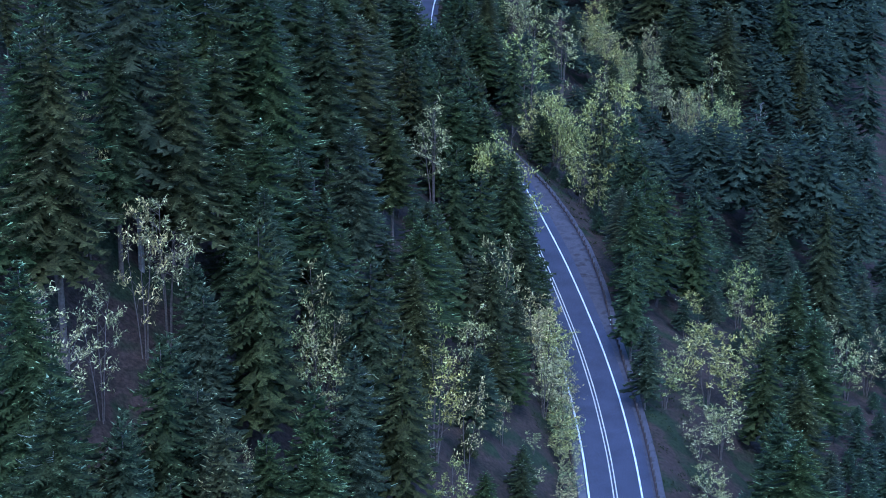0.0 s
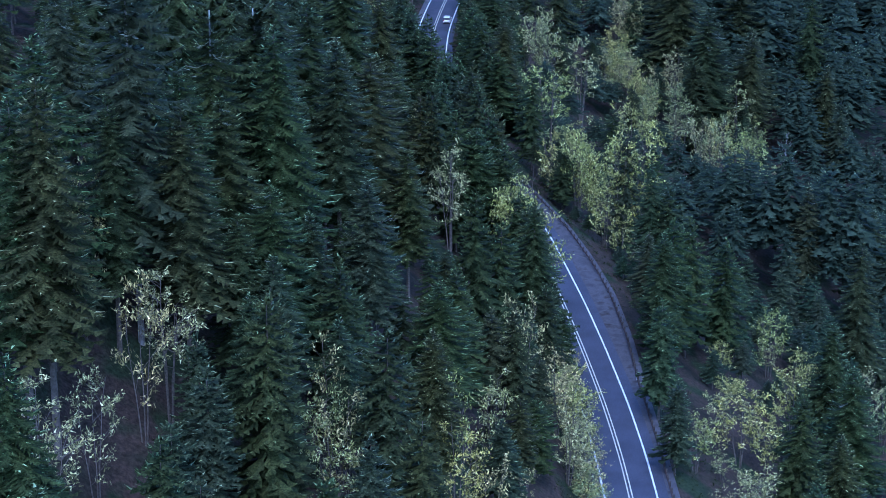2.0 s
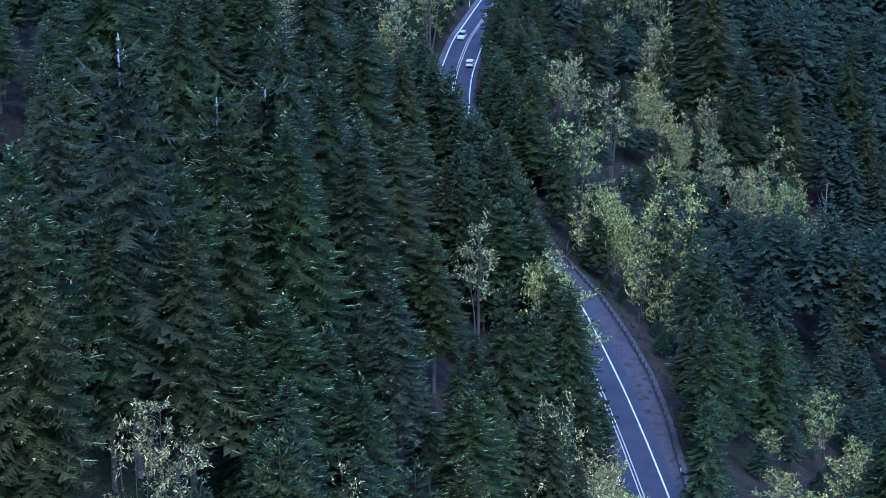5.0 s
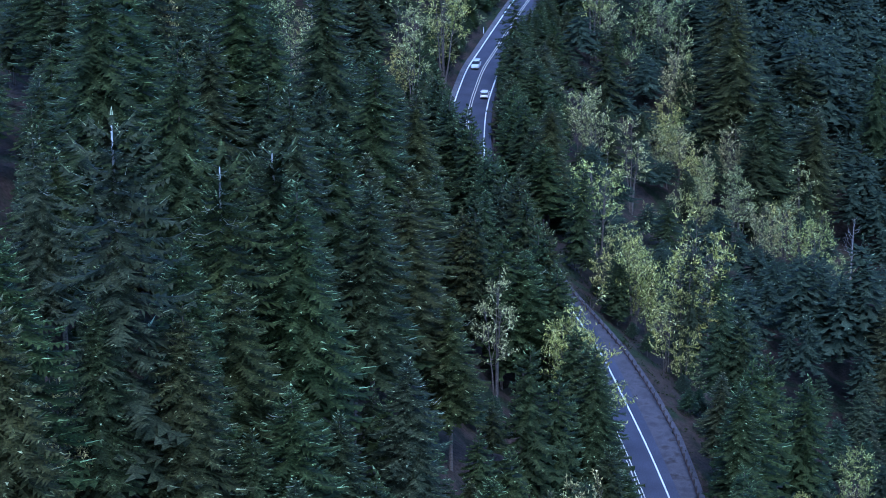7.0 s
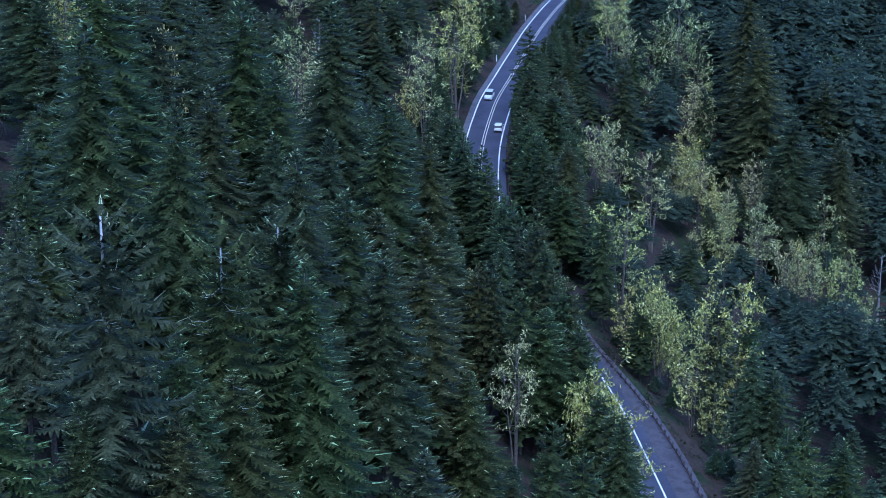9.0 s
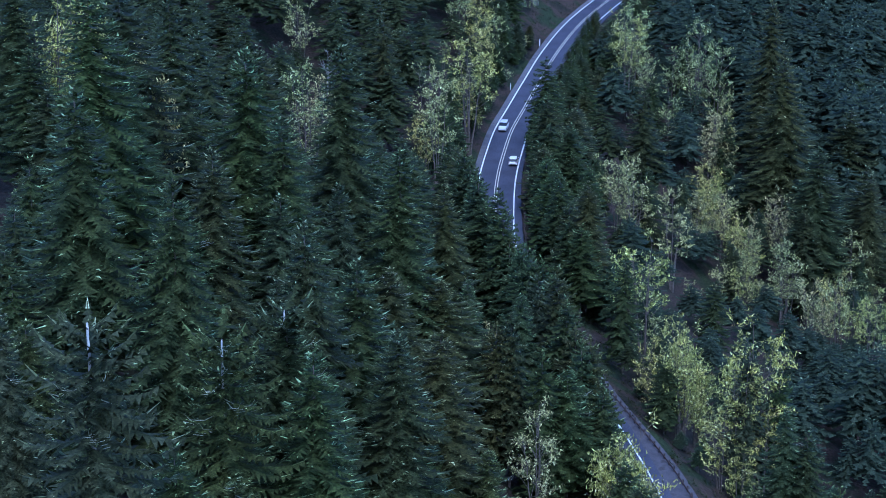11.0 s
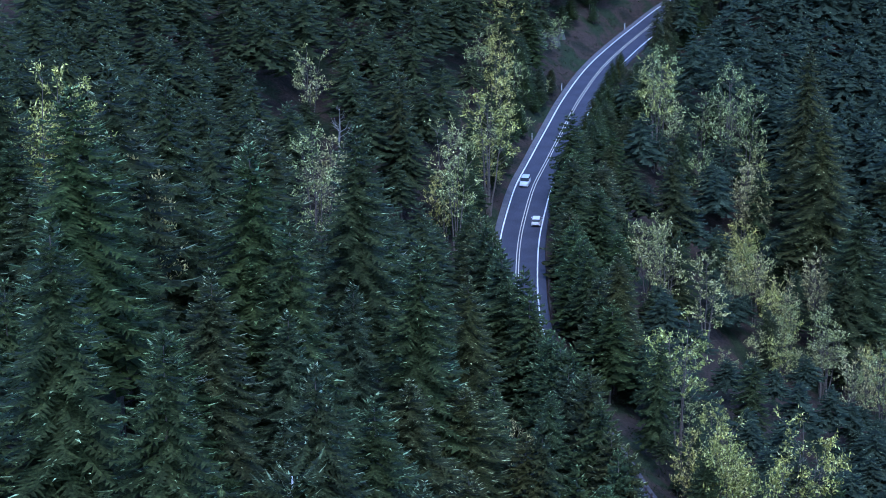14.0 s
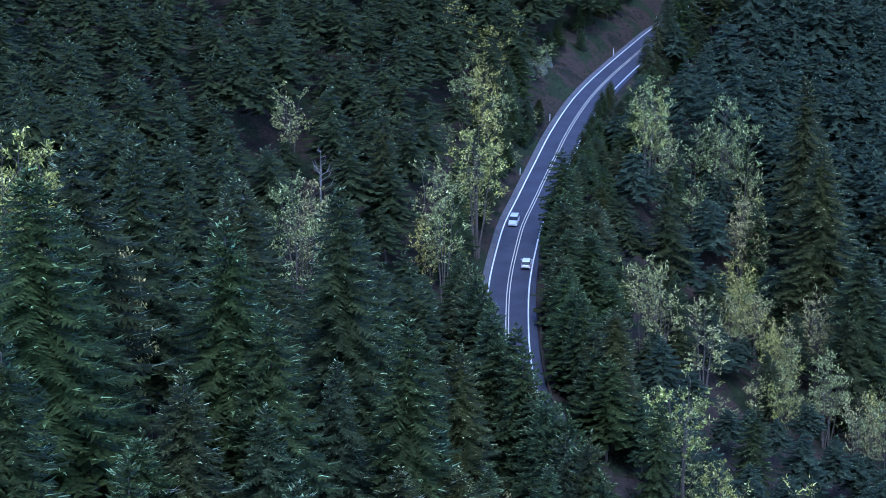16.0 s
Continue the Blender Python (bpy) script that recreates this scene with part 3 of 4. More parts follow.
FIRS_MIDDLE = [
    (-46.5, 257.3, 78.4), (-45.7, 263.3, 72.4), (48.2, 264.7, 7.1), (-22.6, 268.8, 62.8), (-11.9, 274.3, 48.5), (47.9, 277.4, -3.7),
    (-35.5, 279.3, 74.9), (-26.2, 280.5, 61.4), (-44.6, 284.3, 81.7), (-26.9, 285.9, 67.5), (7.0, 291.6, 14.9), (-25.6, 295.1, 65.7),
    (-16.8, 296.6, 50.5), (-19.3, 303.6, 48.3), (-29.3, 303.9, 62.7), (-39.7, 307.4, 66.7), (-17.3, 307.5, 47.0), (-21.6, 310.3, 60.5),
    (-7.8, 311.7, 36.8), (2.1, 312.7, 25.7), (-36.4, 312.8, 75.0), (-26.9, 314.1, 61.9), (-13.1, 314.2, 47.1), (-21.4, 318.4, 57.8),
    (-49.9, 320.2, 79.0), (-13.5, 322.2, 46.4),
]
FIRS_UPPER = [
    (60.2, 323.0, -1.1), (-31.1, 328.7, 66.3), (11.3, 329.0, 20.6), (-49.4, 334.1, 78.2), (31.9, 335.4, 19.0), (-31.7, 335.9, 64.8),
    (34.2, 342.9, 11.5), (-36.3, 343.5, 70.9), (-51.0, 345.1, 83.5), (-20.1, 351.9, 47.2), (-38.1, 360.6, 67.4), (-0.8, 360.9, 21.8),
    (-27.0, 363.2, 56.3), (2.6, 363.4, 24.9), (-14.0, 363.7, 41.5), (-48.2, 364.8, 68.4), (-19.4, 365.3, 48.5), (-4.9, 367.0, 24.7),
    (-6.6, 367.2, 25.8), (-10.6, 370.9, 39.5), (4.7, 371.3, 21.6), (33.1, 373.2, 19.8), (-39.9, 375.3, 63.9), (71.3, 377.7, -2.6),
    (-27.9, 383.3, 57.4), (-14.2, 388.1, 40.3),
]
FIRS_FAR = [
    (-3.0, 391.3, 28.4), (-42.3, 393.7, 64.9), (30.9, 395.7, 10.9), (-40.8, 399.4, 66.5), (-0.3, 402.3, 24.9), (-25.3, 405.3, 46.7),
    (70.7, 432.2, -1.8), (85.9, 441.5, -14.7), (9.3, 457.5, 24.6), (34.2, 474.2, -8.1), (75.4, 495.4, -34.1), (-28.0, 506.3, 32.9),
    (56.8, 520.6, -8.0), (57.2, 523.4, -10.8), (60.4, 527.1, 9.6), (94.6, 530.7, -19.8), (61.8, 531.9, 7.7), (72.7, 533.8, -2.9),
    (73.2, 536.5, -3.3), (24.9, 537.1, 12.4), (73.3, 543.0, -0.2), (93.0, 544.0, -6.9), (55.0, 548.3, 19.5), (49.8, 549.4, -10.1),
    (91.7, 563.9, -2.7), (73.7, 568.6, 11.1), (55.5, 573.6, 21.3), (83.7, 620.0, 1.2),
]
FIRS_BARE = [
    (-35.6, 238.2, 76.0), (-29.9, 265.0, 64.3), (-26.4, 281.4, 61.4),
]
YELLOW_TREES = [
    (-1.0, 245.2, 21.3), (43.3, 338.4, -14.4), (43.6, 353.1, -14.9), (9.2, 356.6, 15.4), (-62.6, 362.2, 72.4), (-59.2, 366.3, 72.8),
    (60.3, 367.0, -22.4), (-61.2, 371.2, 74.2), (55.6, 375.4, -16.7), (26.9, 394.4, 4.4), (32.1, 398.4, 9.3), (22.7, 410.8, 6.4),
    (22.9, 415.5, 3.7), (22.7, 420.4, 1.8), (18.3, 438.1, 9.3), (-11.9, 527.6, 22.5), (-13.0, 532.4, 15.5), (39.4, 539.8, -9.1),
    (40.8, 544.6, -8.3), (39.4, 547.5, -6.5),
]
PALE_TREES = [
    (-39.5, 201.5, 44.8), (-36.4, 210.1, 41.5), (-33.5, 223.7, 44.3), (-31.5, 229.5, 47.7), (-40.6, 231.5, 56.7), (14.7, 287.8, 3.9),
    (7.8, 293.3, 16.0), (13.6, 302.1, 8.2), (-1.7, 348.0, 26.1), (-48.5, 350.6, 71.1), (17.7, 417.0, -2.6), (-39.3, 464.8, 35.8),
    (-39.0, 478.5, 32.1), (-38.8, 486.2, 31.9), (2.6, 490.3, 5.2), (53.5, 534.7, -6.5), (54.8, 540.5, -7.0), (42.7, 566.9, 2.6),
    (44.0, 574.0, 0.4),
]
SNAGS = [
    (-38.6, 498.7, 31.2), (79.7, 519.7, -25.8),
]
LIGHT_TREES = [
    (-14.3, 231.5, 26.6), (-15.5, 235.6, 31.4), (4.0, 276.7, 15.0), (49.3, 406.9, -21.8), (-38.8, 454.5, 39.6), (-17.6, 496.3, 25.1),
    (67.8, 497.1, -32.2), (28.8, 503.4, 0.4), (-20.0, 507.3, 27.0), (17.9, 508.5, 10.3), (44.9, 512.4, -11.9), (18.8, 513.7, 6.9),
    (58.8, 515.8, -17.0), (47.3, 516.0, -13.1), (-45.6, 520.5, 39.2), (68.8, 528.0, -16.6), (70.7, 532.2, -18.8), (-12.8, 536.5, 21.0),
    (-8.8, 566.6, 22.1), (33.6, 575.9, 4.4), (25.4, 583.2, 19.5), (24.2, 590.1, 20.0), (40.9, 591.0, 12.9), (42.7, 594.5, 11.6),
]

planted, bank = [], []


def stand(places, pick):
    for x, y, top in places:
        g = float(ground_z(x, y)[0])
        h = max(6.0, top - g)
        proto, girth = pick(h)
        planted.append((x, y, h) if proto.name.startswith(("fir", "young")) else (x, y, h, 1))
        plant(proto, x, y, h, girth)


def pick_fir(h):
    return (rt.choice(TALL), rt.uniform(0.95, 1.25)) if h > 26 else (rt.choice(SMALL), rt.uniform(0.9, 1.15))


for places in (FIRS_NEAR, FIRS_MIDDLE, FIRS_UPPER, FIRS_FAR):
    stand(places, pick_fir)
stand(FIRS_BARE, lambda h: (rt.choice(BARE_TOP), 1.0))
stand(YELLOW_TREES, lambda h: (rt.choice(LEAFY["yellow"][h > 18]), rt.uniform(0.82, 1.05)))
stand(LIGHT_TREES, lambda h: (rt.choice(LEAFY["light"][h > 18]), rt.uniform(0.82, 1.05)))
stand(PALE_TREES, lambda h: (rt.choice(LEAFY["pale"][h > 18]), rt.uniform(0.75, 1.0)))
# the full alders below the rail, which grow together into one round mass
for x, y, h, girth, kind in ((40.3, 328, 15, 1.2, "light"), (47.0, 337, 13, 1.15, "light"), (36.5, 316, 12, 1.1, "light"), (42.5, 318, 13, 1.2, "yellow"), (42.0, 296, 11, 1.2, "light"), (38.0, 290, 9, 1.1, "pale"),
                             (38.0, 276, 8, 1.2, "light"), (43.0, 304, 11, 1.2, "light"), (34.0, 303, 9, 1.1, "yellow"), (47.5, 322, 11, 1.1, "yellow"), (38.5, 306, 10, 1.2, "light"), (36.6, 263, 8, 1.2, "light"),
                             (55.3, 349, 14, 1.0, "yellow"), (54.9, 374, 17, 0.9, "light"), (69.4, 357, 15, 1.0, "pale"), (79.4, 371, 15, 1.0, "pale"), (74.0, 362, 13, 0.9, "light")):
    planted.append((x, y, h, 1))
    plant(rt.choice(LEAFY[kind][0]), x, y, h, girth)
# half-bare maples and alders on the lower hillside and the uphill verge
for x, y, h, girth, kind in ((2.9, 247, 13, 0.9, "pale"), (1.1, 230, 9, 0.9, "yellow"), (12.5, 271, 8, 0.9, "light"), (12.6, 260.9, 7, 0.9, "light"), (8.0, 266, 9, 0.7, "pale"),
                             (-1.4, 261.4, 14, 0.8, "yellow"), (7.2, 299.4, 15, 0.75, "light"), (13.5, 329, 13, 0.8, "light"), (-25.7, 200, 14, 0.8, "pale"),
                             (-29.7, 197, 12, 0.7, "pale"), (-22, 208, 14, 0.6, "pale"), (-15.4, 239.3, 15, 0.8, "pale"), (-13.2, 233, 14, 1.0, "pale"), (-10.7, 237.5, 12, 0.8, "pale"), (-6.9, 397.3, 15, 0.7, "pale"), (1.6, 364.6, 13, 0.7, "pale")):
    planted.append((x, y, h, 1))
    plant(rt.choice(LEAFY[kind][0]), x, y, h, girth)
# firs at the uphill edge, before the road goes out of sight
for x, y, h in ((12.3, 341.6, 17), (14.3, 334, 15), (9.6, 349, 20), (15.6, 326, 13), (11.0, 336, 17), (2.1, 395.2, 26.5), (0.3, 411, 24), (3.2, 387, 25), (4.6, 382, 23.5), (5.4, 376, 22.5), (-2.9, 419.3, 21.7), (-4.5, 427.4, 20.6), (-6.2, 433, 20), (1.2, 403, 23)):
    planted.append((x, y, h))
    plant(SMALL[1], x, y, h, 1.0)
# firs low on the hillside, and those before the tall yellow alders
for x, y, h in ((-31.4, 192, 20), (-37.5, 190.9, 21), (-41.2, 188.9, 21), (-13.4, 208.4, 19), (-28.2, 205.7, 20), (-5.9, 219.9, 17), (-8.7, 209.1, 16), (-18.3, 201.8, 17), (-38.7, 182.6, 18), (-25.1, 202.2, 19),
                (-2.8, 221.1, 15), (-26.8, 190.9, 15), (-13.3, 201.5, 14), (-34.4, 184.5, 17), (-4.2, 232.7, 16), (-2.9, 271.3, 24), (-25.5, 213.4, 21), (5.8, 317, 20), (9.1, 307.9, 14), (9.8, 283, 11), (4.8, 262, 12), (7.6, 276, 11), (11.0, 300, 11), (4.0, 292, 15), (-1.0, 284, 18),
                (-58, 354, 27), (-63, 350, 26), (-53.5, 358, 27), (-66, 357, 28), (-60, 345, 26)):
    if min(math.hypot(q[0] - x, q[1] - y) for q in planted) > 2.2:
        planted.append((x, y, h))
        plant(rt.choice(TALL if h > 22 else SMALL), x, y, h, rt.uniform(1.0, 1.2))
# firs on the slope beyond them
for x, y, h in ((54, 298, 23), (63.1, 342.4, 27), (60, 340.9, 25), (48.2, 281, 17), (29.8, 316, 19), (30.5, 298, 14), (50.5, 309, 19), (31, 352, 24), (38, 356, 22), (36, 372, 20), (45, 362, 22)):
    planted.append((x, y, h))
    plant(rt.choice(TALL if h > 22 else SMALL), x, y, h, 1.05)
stand(SNAGS, lambda h: (SNAG[0], 1.0))
for x, y, h, girth in ((11.2, 357.5, 22, 0.95), (13.0, 350.5, 15, 1.0), (9.0, 353, 19, 0.8)):
    planted.append((x, y, h, 1))
    plant(LEAFY["yellow"][0][0], x, y, h, girth)
for x, y, h in ((-3.5, 622, 11), (-1.0, 629, 12), (2.0, 634, 9), (4.5, 641, 8), (-4.5, 636, 13), (-8.0, 612, 14), (-7.0, 585, 15), (-10.5, 574, 17), (-12, 560, 15), (-15, 581, 16), (-10, 595, 13), (-14, 603, 15), (-18, 566, 16), (-12, 617, 13), (-18, 620, 14), (0.5, 640, 7), (3.0, 632, 6)):
    planted.append((x, y, h, 1))
    plant(rt.choice(LEAFY["light" if rt.random() < 0.7 else "yellow"][0]), x, y, h, rt.uniform(0.8, 1.0))
# the band of alders and maples below the road has companions between the larger ones
for places, protos in ((YELLOW_TREES, "yellow"), (LIGHT_TREES, "light"), (PALE_TREES, "pale")):
    for x, y, top in places:
        if x > 14 and y > 380:
            for _ in range(3):
                a, d = rt.uniform(0, 6.28), rt.uniform(2.6, 6.0)
                px, py = x + d * math.cos(a), y + d * math.sin(a)
                h = (top - float(ground_z(x, y)[0])) * rt.uniform(0.65, 0.95)
                if h > 6 and road_frame(px, py)[0][0] > 11:
                    if _ == 2:
                        planted.append((px, py, h))
                        plant(rt.choice(SMALL), px, py, h, 1.0)
                        continue
                    planted.append((px, py, h, 1))
                    plant(rt.choice(LEAFY[protos if rt.random() < 0.6 else rt.choice(("yellow", "light"))][h > 18]), px, py, h, rt.uniform(0.7, 0.95))

# a thicket of alders on the slope below the bend
for n in range(26):
    q = n / 25 * 4
    x = float(np.interp(q, [0, 1, 2, 3, 4], [37, 42, 50, 62, 75])) + rt.uniform(-5, 5)
    y = float(np.interp(q, [0, 1, 2, 3, 4], [548, 525, 512, 506, 498])) + rt.uniform(-6, 6)
    h = rt.uniform(12, 18)
    planted.append((x, y, h, 1))
    plant(rt.choice(LEAFY[rt.choice(("yellow", "light", "light", "pale"))][h > 16]), x, y, h, rt.uniform(0.7, 0.95))

# the dense row of firs on the downhill edge of the bend
for row, lo, wide in ((0, 7.6, 1.8), (1, 12.5, 4.0)):
    for y in np.arange(450, 690, 4.0 if row == 0 else 5.0):
        off = lo + (1.6 if y < 515 else 0.6 if 522 < y < 600 and row == 0 else 0.0) + (3.0 if y > 600 else 0.0) + rt.uniform(0, wide)
        p, _ = on_road(y + rt.uniform(-2, 2), off)
        h = (rt.uniform(13, 23) if row == 0 else rt.uniform(14, 24)) * float(np.interp(y, [530, 548, 590, 615, 640], [0.85, 0.52, 0.42, 0.38, 0.36]))
        planted.append((p.x, p.y, h))
        plant(rt.choice(SMALL if row == 0 else SMALL + FILL[2:]), p.x, p.y, h, rt.uniform(1.0, 1.3))
# small ones stand right at the pavement there
for y in np.arange(526, 628, 4.6):
    p, _ = on_road(y + rt.uniform(-1.2, 1.2), 5.5 + rt.uniform(0, 0.9))
    h = rt.uniform(4.0, 7.5)
    planted.append((p.x, p.y, h))
    plant(rt.choice(SMALL), p.x, p.y, h, rt.uniform(0.75, 0.95))
# and the full-grown ones at its far end, where the road goes out of sight
for y, off, h in ((650, 8.5, 11), (660, 8.0, 13), (668, 8.0, 16), (676, 8.5, 19), (684, 8.0, 22), (688, 9.0, 24), (699, 9.5, 26), (708, 8.5, 28), (716, 9.0, 28), (690, 15, 27), (703, 16, 30), (722, 10, 30), (728, 9, 32)):
    p, _ = on_road(y, off)
    planted.append((p.x, p.y, h))
    plant(rt.choice(TALL if h > 24 else SMALL), p.x, p.y, h, rt.uniform(1.0, 1.2))
# and those on the uphill edge, which hide the road before the bend
for y in np.arange(304, 494, 4.4):
    h = float(np.interp(y, [304, 318, 335, 372, 405, 425, 450, 466, 478, 486, 495], [11, 15, 19, 22, 22, 22, 23, 22, 18, 13, 7])) * rt.uniform(0.85, 1.1)
    p, _ = on_road(y, -7.6 - rt.uniform(0, 1.4))
    if any(len(q) > 3 and math.hypot(q[0] - p.x, q[1] - p.y) < 6 and q[1] > p.y - 4 for q in planted):
        continue
    leafy = y < 350 and rt.random() < 0.3
    h *= 0.7 if leafy else 1.0
    planted.append((p.x, p.y, h, 1) if leafy else (p.x, p.y, h))
    plant(rt.choice(LEAFY["pale" if rt.random() < 0.6 else "light"][h > 18]) if leafy else rt.choice(SMALL), p.x, p.y, h, rt.uniform(1.0, 1.25))
for y in np.arange(236, 332, 2.6):
    h = float(np.interp(y, [240, 262, 280, 296, 330], [4.5, 5.0, 7.0, 9.5, 10.0])) * rt.uniform(0.75, 1.15)
    p, _ = on_road(y, (-5.7 if y > 268 else -6.4) - rt.uniform(0, 1.3))
    planted.append((p.x, p.y, h, 1))
    plant(rt.choice(LEAFY[rt.choice(("light", "light", "pale", "yellow"))][0]), p.x, p.y, h, rt.uniform(0.85, 1.15))

# young firs and alders along the foot of the hillside, close beside the pavement before the bank
for lo, hi, y0, y1, gap in ((-8.2, -7.2, 540, 612, 3.4), (-9.8, -8.2, 500, 604, 4.2), (-14.0, -10.5, 500, 612, 4.6), (-15.0, -10.5, 612, 700, 6.5)):
    for y in np.arange(y0, y1, gap):
        p, _ = on_road(y + rt.uniform(-1.5, 1.5), rt.uniform(lo, hi))
        h = rt.uniform(3.0, 5.0) if lo > -9 else rt.uniform(5, 9) if lo > -12 else rt.uniform(9, 14) if y < 612 else rt.uniform(5, 9.5)
        if min(math.hypot(q[0] - p.x, q[1] - p.y) for q in planted) > 2.2:
            if y < 612 and rt.random() < 0.3:
                planted.append((p.x, p.y, h, 1))
                plant(rt.choice(LEAFY[rt.choice(("light", "light", "yellow"))][0]), p.x, p.y, h, rt.uniform(0.8, 1.0))
            else:
                planted.append((p.x, p.y, h))
                plant(rt.choice(SMALL), p.x, p.y, h, rt.uniform(1.0, 1.3))
# firs above the cut bank past the bend
for y in np.arange(594, 745, 7.0):
    for u0 in (15, 22, 30):
        p, _ = on_road(y + rt.uniform(-2.5, 2.5), -u0 - rt.uniform(-2, 2.5))
        if min(math.hypot(q[0] - p.x, q[1] - p.y) for q in planted) > 3.5:
            bank.append((p.x, p.y, rt.uniform(13, 20) + 0.2 * u0, rt.uniform(0.5, 1)))
# trees that close the forest between the others
near_fill, far_fill = [], list(bank)
P = np.array([q[:3] for q in planted])
PT = ground_z(P[:, 0], P[:, 1]) + P[:, 2]
LEAF = np.array([len(q) > 3 for q in planted])
for y in np.arange(140, 780, 7.2):
    mid = float(np.interp(y, CY, CX)) if y < 650 else 25.0
    for x in np.r_[np.arange(-(17 + 0.15 * y), mid, 7.2), np.arange(mid + 1.5, 24 + 0.17 * y, 5.9)]:
        if x > 4 and y < 212:
            continue
        px, py = x + rt.uniform(-2.4, 2.4), y + rt.uniform(-2.4, 2.4)
        hs, cs = rt.uniform(0.5, 0.9), rt.random()
        u, k = road_frame(px, py)
        u, yc = u[0], CY[k[0]]
        if -10.0 < u < rail_offset(yc) + 4.5:
            continue
        d2 = (P[:, 0] - px) ** 2 + (P[:, 1] - py) ** 2
        if d2.min() < (26 if u < 0 and py < 420 else 12):
            continue
        w = (np.exp(-d2 / 500) + 1e-9) * (P[:, 2] > 15)
        h = hs * float((w * P[:, 2]).sum() / w.sum())
        if u < 0:
            h = min(h * float(np.interp(py, [280, 310, 410, 430], [0.85, 0.92, 0.92, 1.0])), 7 + 1.2 * (-u - 9) if yc < 600 else 12 + 1.6 * (-u - 9))
            if 395 < yc < 470 and u > -24:
                h = min(h, 17)
        else:
            h = min(h, 10 + 0.9 * (u - 9), 28) * (0.85 if 430 < yc < 600 else 1.0)
        if 525 < yc < 640 and 0 < u < 20:
            h = min(h, 6.0 + 0.6 * (u - 9))
        g = float(ground_z(px, py)[0])
        dy = P[:, 1] - py
        front = (np.abs(P[:, 0] - px) < 4.5) & (dy > -2) & (dy < 30) & (P[:, 2] > 11)
        if front.any():
            room = PT[front] - np.where(LEAF[front], 0.7 * P[front, 2], 11.0 if u < 0 else 10.0) + 0.36 * dy[front] - g
            h = min(h, max((5.0 if LEAF[front].any() else 7.5) + 3.5 * cs, float(room.min())))
        if 33 < px < 50 and 268 < py < 345:
            continue
        if u < 0 and py < 245:
            h = max(h, 8.5 + 4 * cs)
        if h < 5:
            continue
        if py > 430:
            if cs < (0.34 if u > 0 else 0.14 if py < 590 else 0.1):
                continue
            h = min(h * (1.25 if py < 560 else 1.5), 36)
        (near_fill if py < 425 and len(near_fill) < 530 else far_fill).append((px, py, h, cs))
for n, (px, py, h, cs) in enumerate(near_fill):
    below = px > float(np.interp(py, CY, CX))
    # conifers below the road mostly get the needles with haze painted in
    plant(FILL[n % 2 + (2 if below or cs > 0.8 else 0)], px, py, h, 1.0)

# the far woods, too many to count, as one thing
far_proto = [fir("far", rt, 32, rad, 0.5, stp, 7, MAT_NEEDLES, MAT_BARK, MAT_TIPS, 0.27, droop, 0.32, det, pale=0.5) for rad, stp, droop, det in ((6.0, 1.0, 0.55, 0.2), (6.8, 1.0, 0.5, 0.2), (6.0, 1.1, 0.6, 0.16), (6.8, 1.1, 0.55, 0.16))]
data = []
for e in far_proto:
    v, f, sl = [], [], []
    for ch in e.children:
        if ch.name.startswith("crown"):
            v = [tuple(q.co) for q in ch.data.vertices]
            f = [tuple(q.vertices) for q in ch.data.polygons]
            sl = [q.material_index for q in ch.data.polygons]
            soft = np.zeros((len(v), 3))
            for lp, cn in zip(ch.data.loops, ch.data.corner_normals):
                soft[lp.vertex_index] = cn.vector
    data.append((np.array(v), f, soft, sl))
    for ch in list(e.children) + [e]:
        bpy.data.objects.remove(ch)
V, F, N, SL, off = [], [], [], [], 0
for px, py, h, cs in far_fill:
    v, f, soft, sl = data[int(cs * 20) % 2 + (2 if py > 540 else 0)]
    s, a = h / 32, rt.uniform(0, 6.28)
    w = s ** 0.6 * (1.35 if py > 430 else 1.0)
    q = np.c_[(v[:, 0] * math.cos(a) - v[:, 1] * math.sin(a)) * w + px, (v[:, 0] * math.sin(a) + v[:, 1] * math.cos(a)) * w + py, v[:, 2] * s + float(ground_z(px, py)[0])]
    V.append(q)
    N.append(np.c_[soft[:, 0] * math.cos(a) - soft[:, 1] * math.sin(a), soft[:, 0] * math.sin(a) + soft[:, 1] * math.cos(a), soft[:, 2]])
    F += [[k + off for k in g] for g in f]
    # far crowns on the right take the bluer needles that imitate haze
    SL += [2 if q == 0 and px > 18 else q for q in sl]
    off += len(v)
V = np.concatenate(V)
me = bpy.data.meshes.new("far_woods")
me.from_pydata(V.tolist(), [], F)
me.materials.append(MAT_NEEDLES)
me.materials.append(MAT_TIPS)
me.materials.append(MAT_HAZE_NEEDLES)
me.polygons.foreach_set("material_index", SL)
me.polygons.foreach_set("use_smooth", [True] * len(F))
me.normals_split_custom_set_from_vertices(np.concatenate(N).tolist())
tagged(new("far_woods", me), "dense dark green conifer woods filling the slope", "woods", kind="stuff")


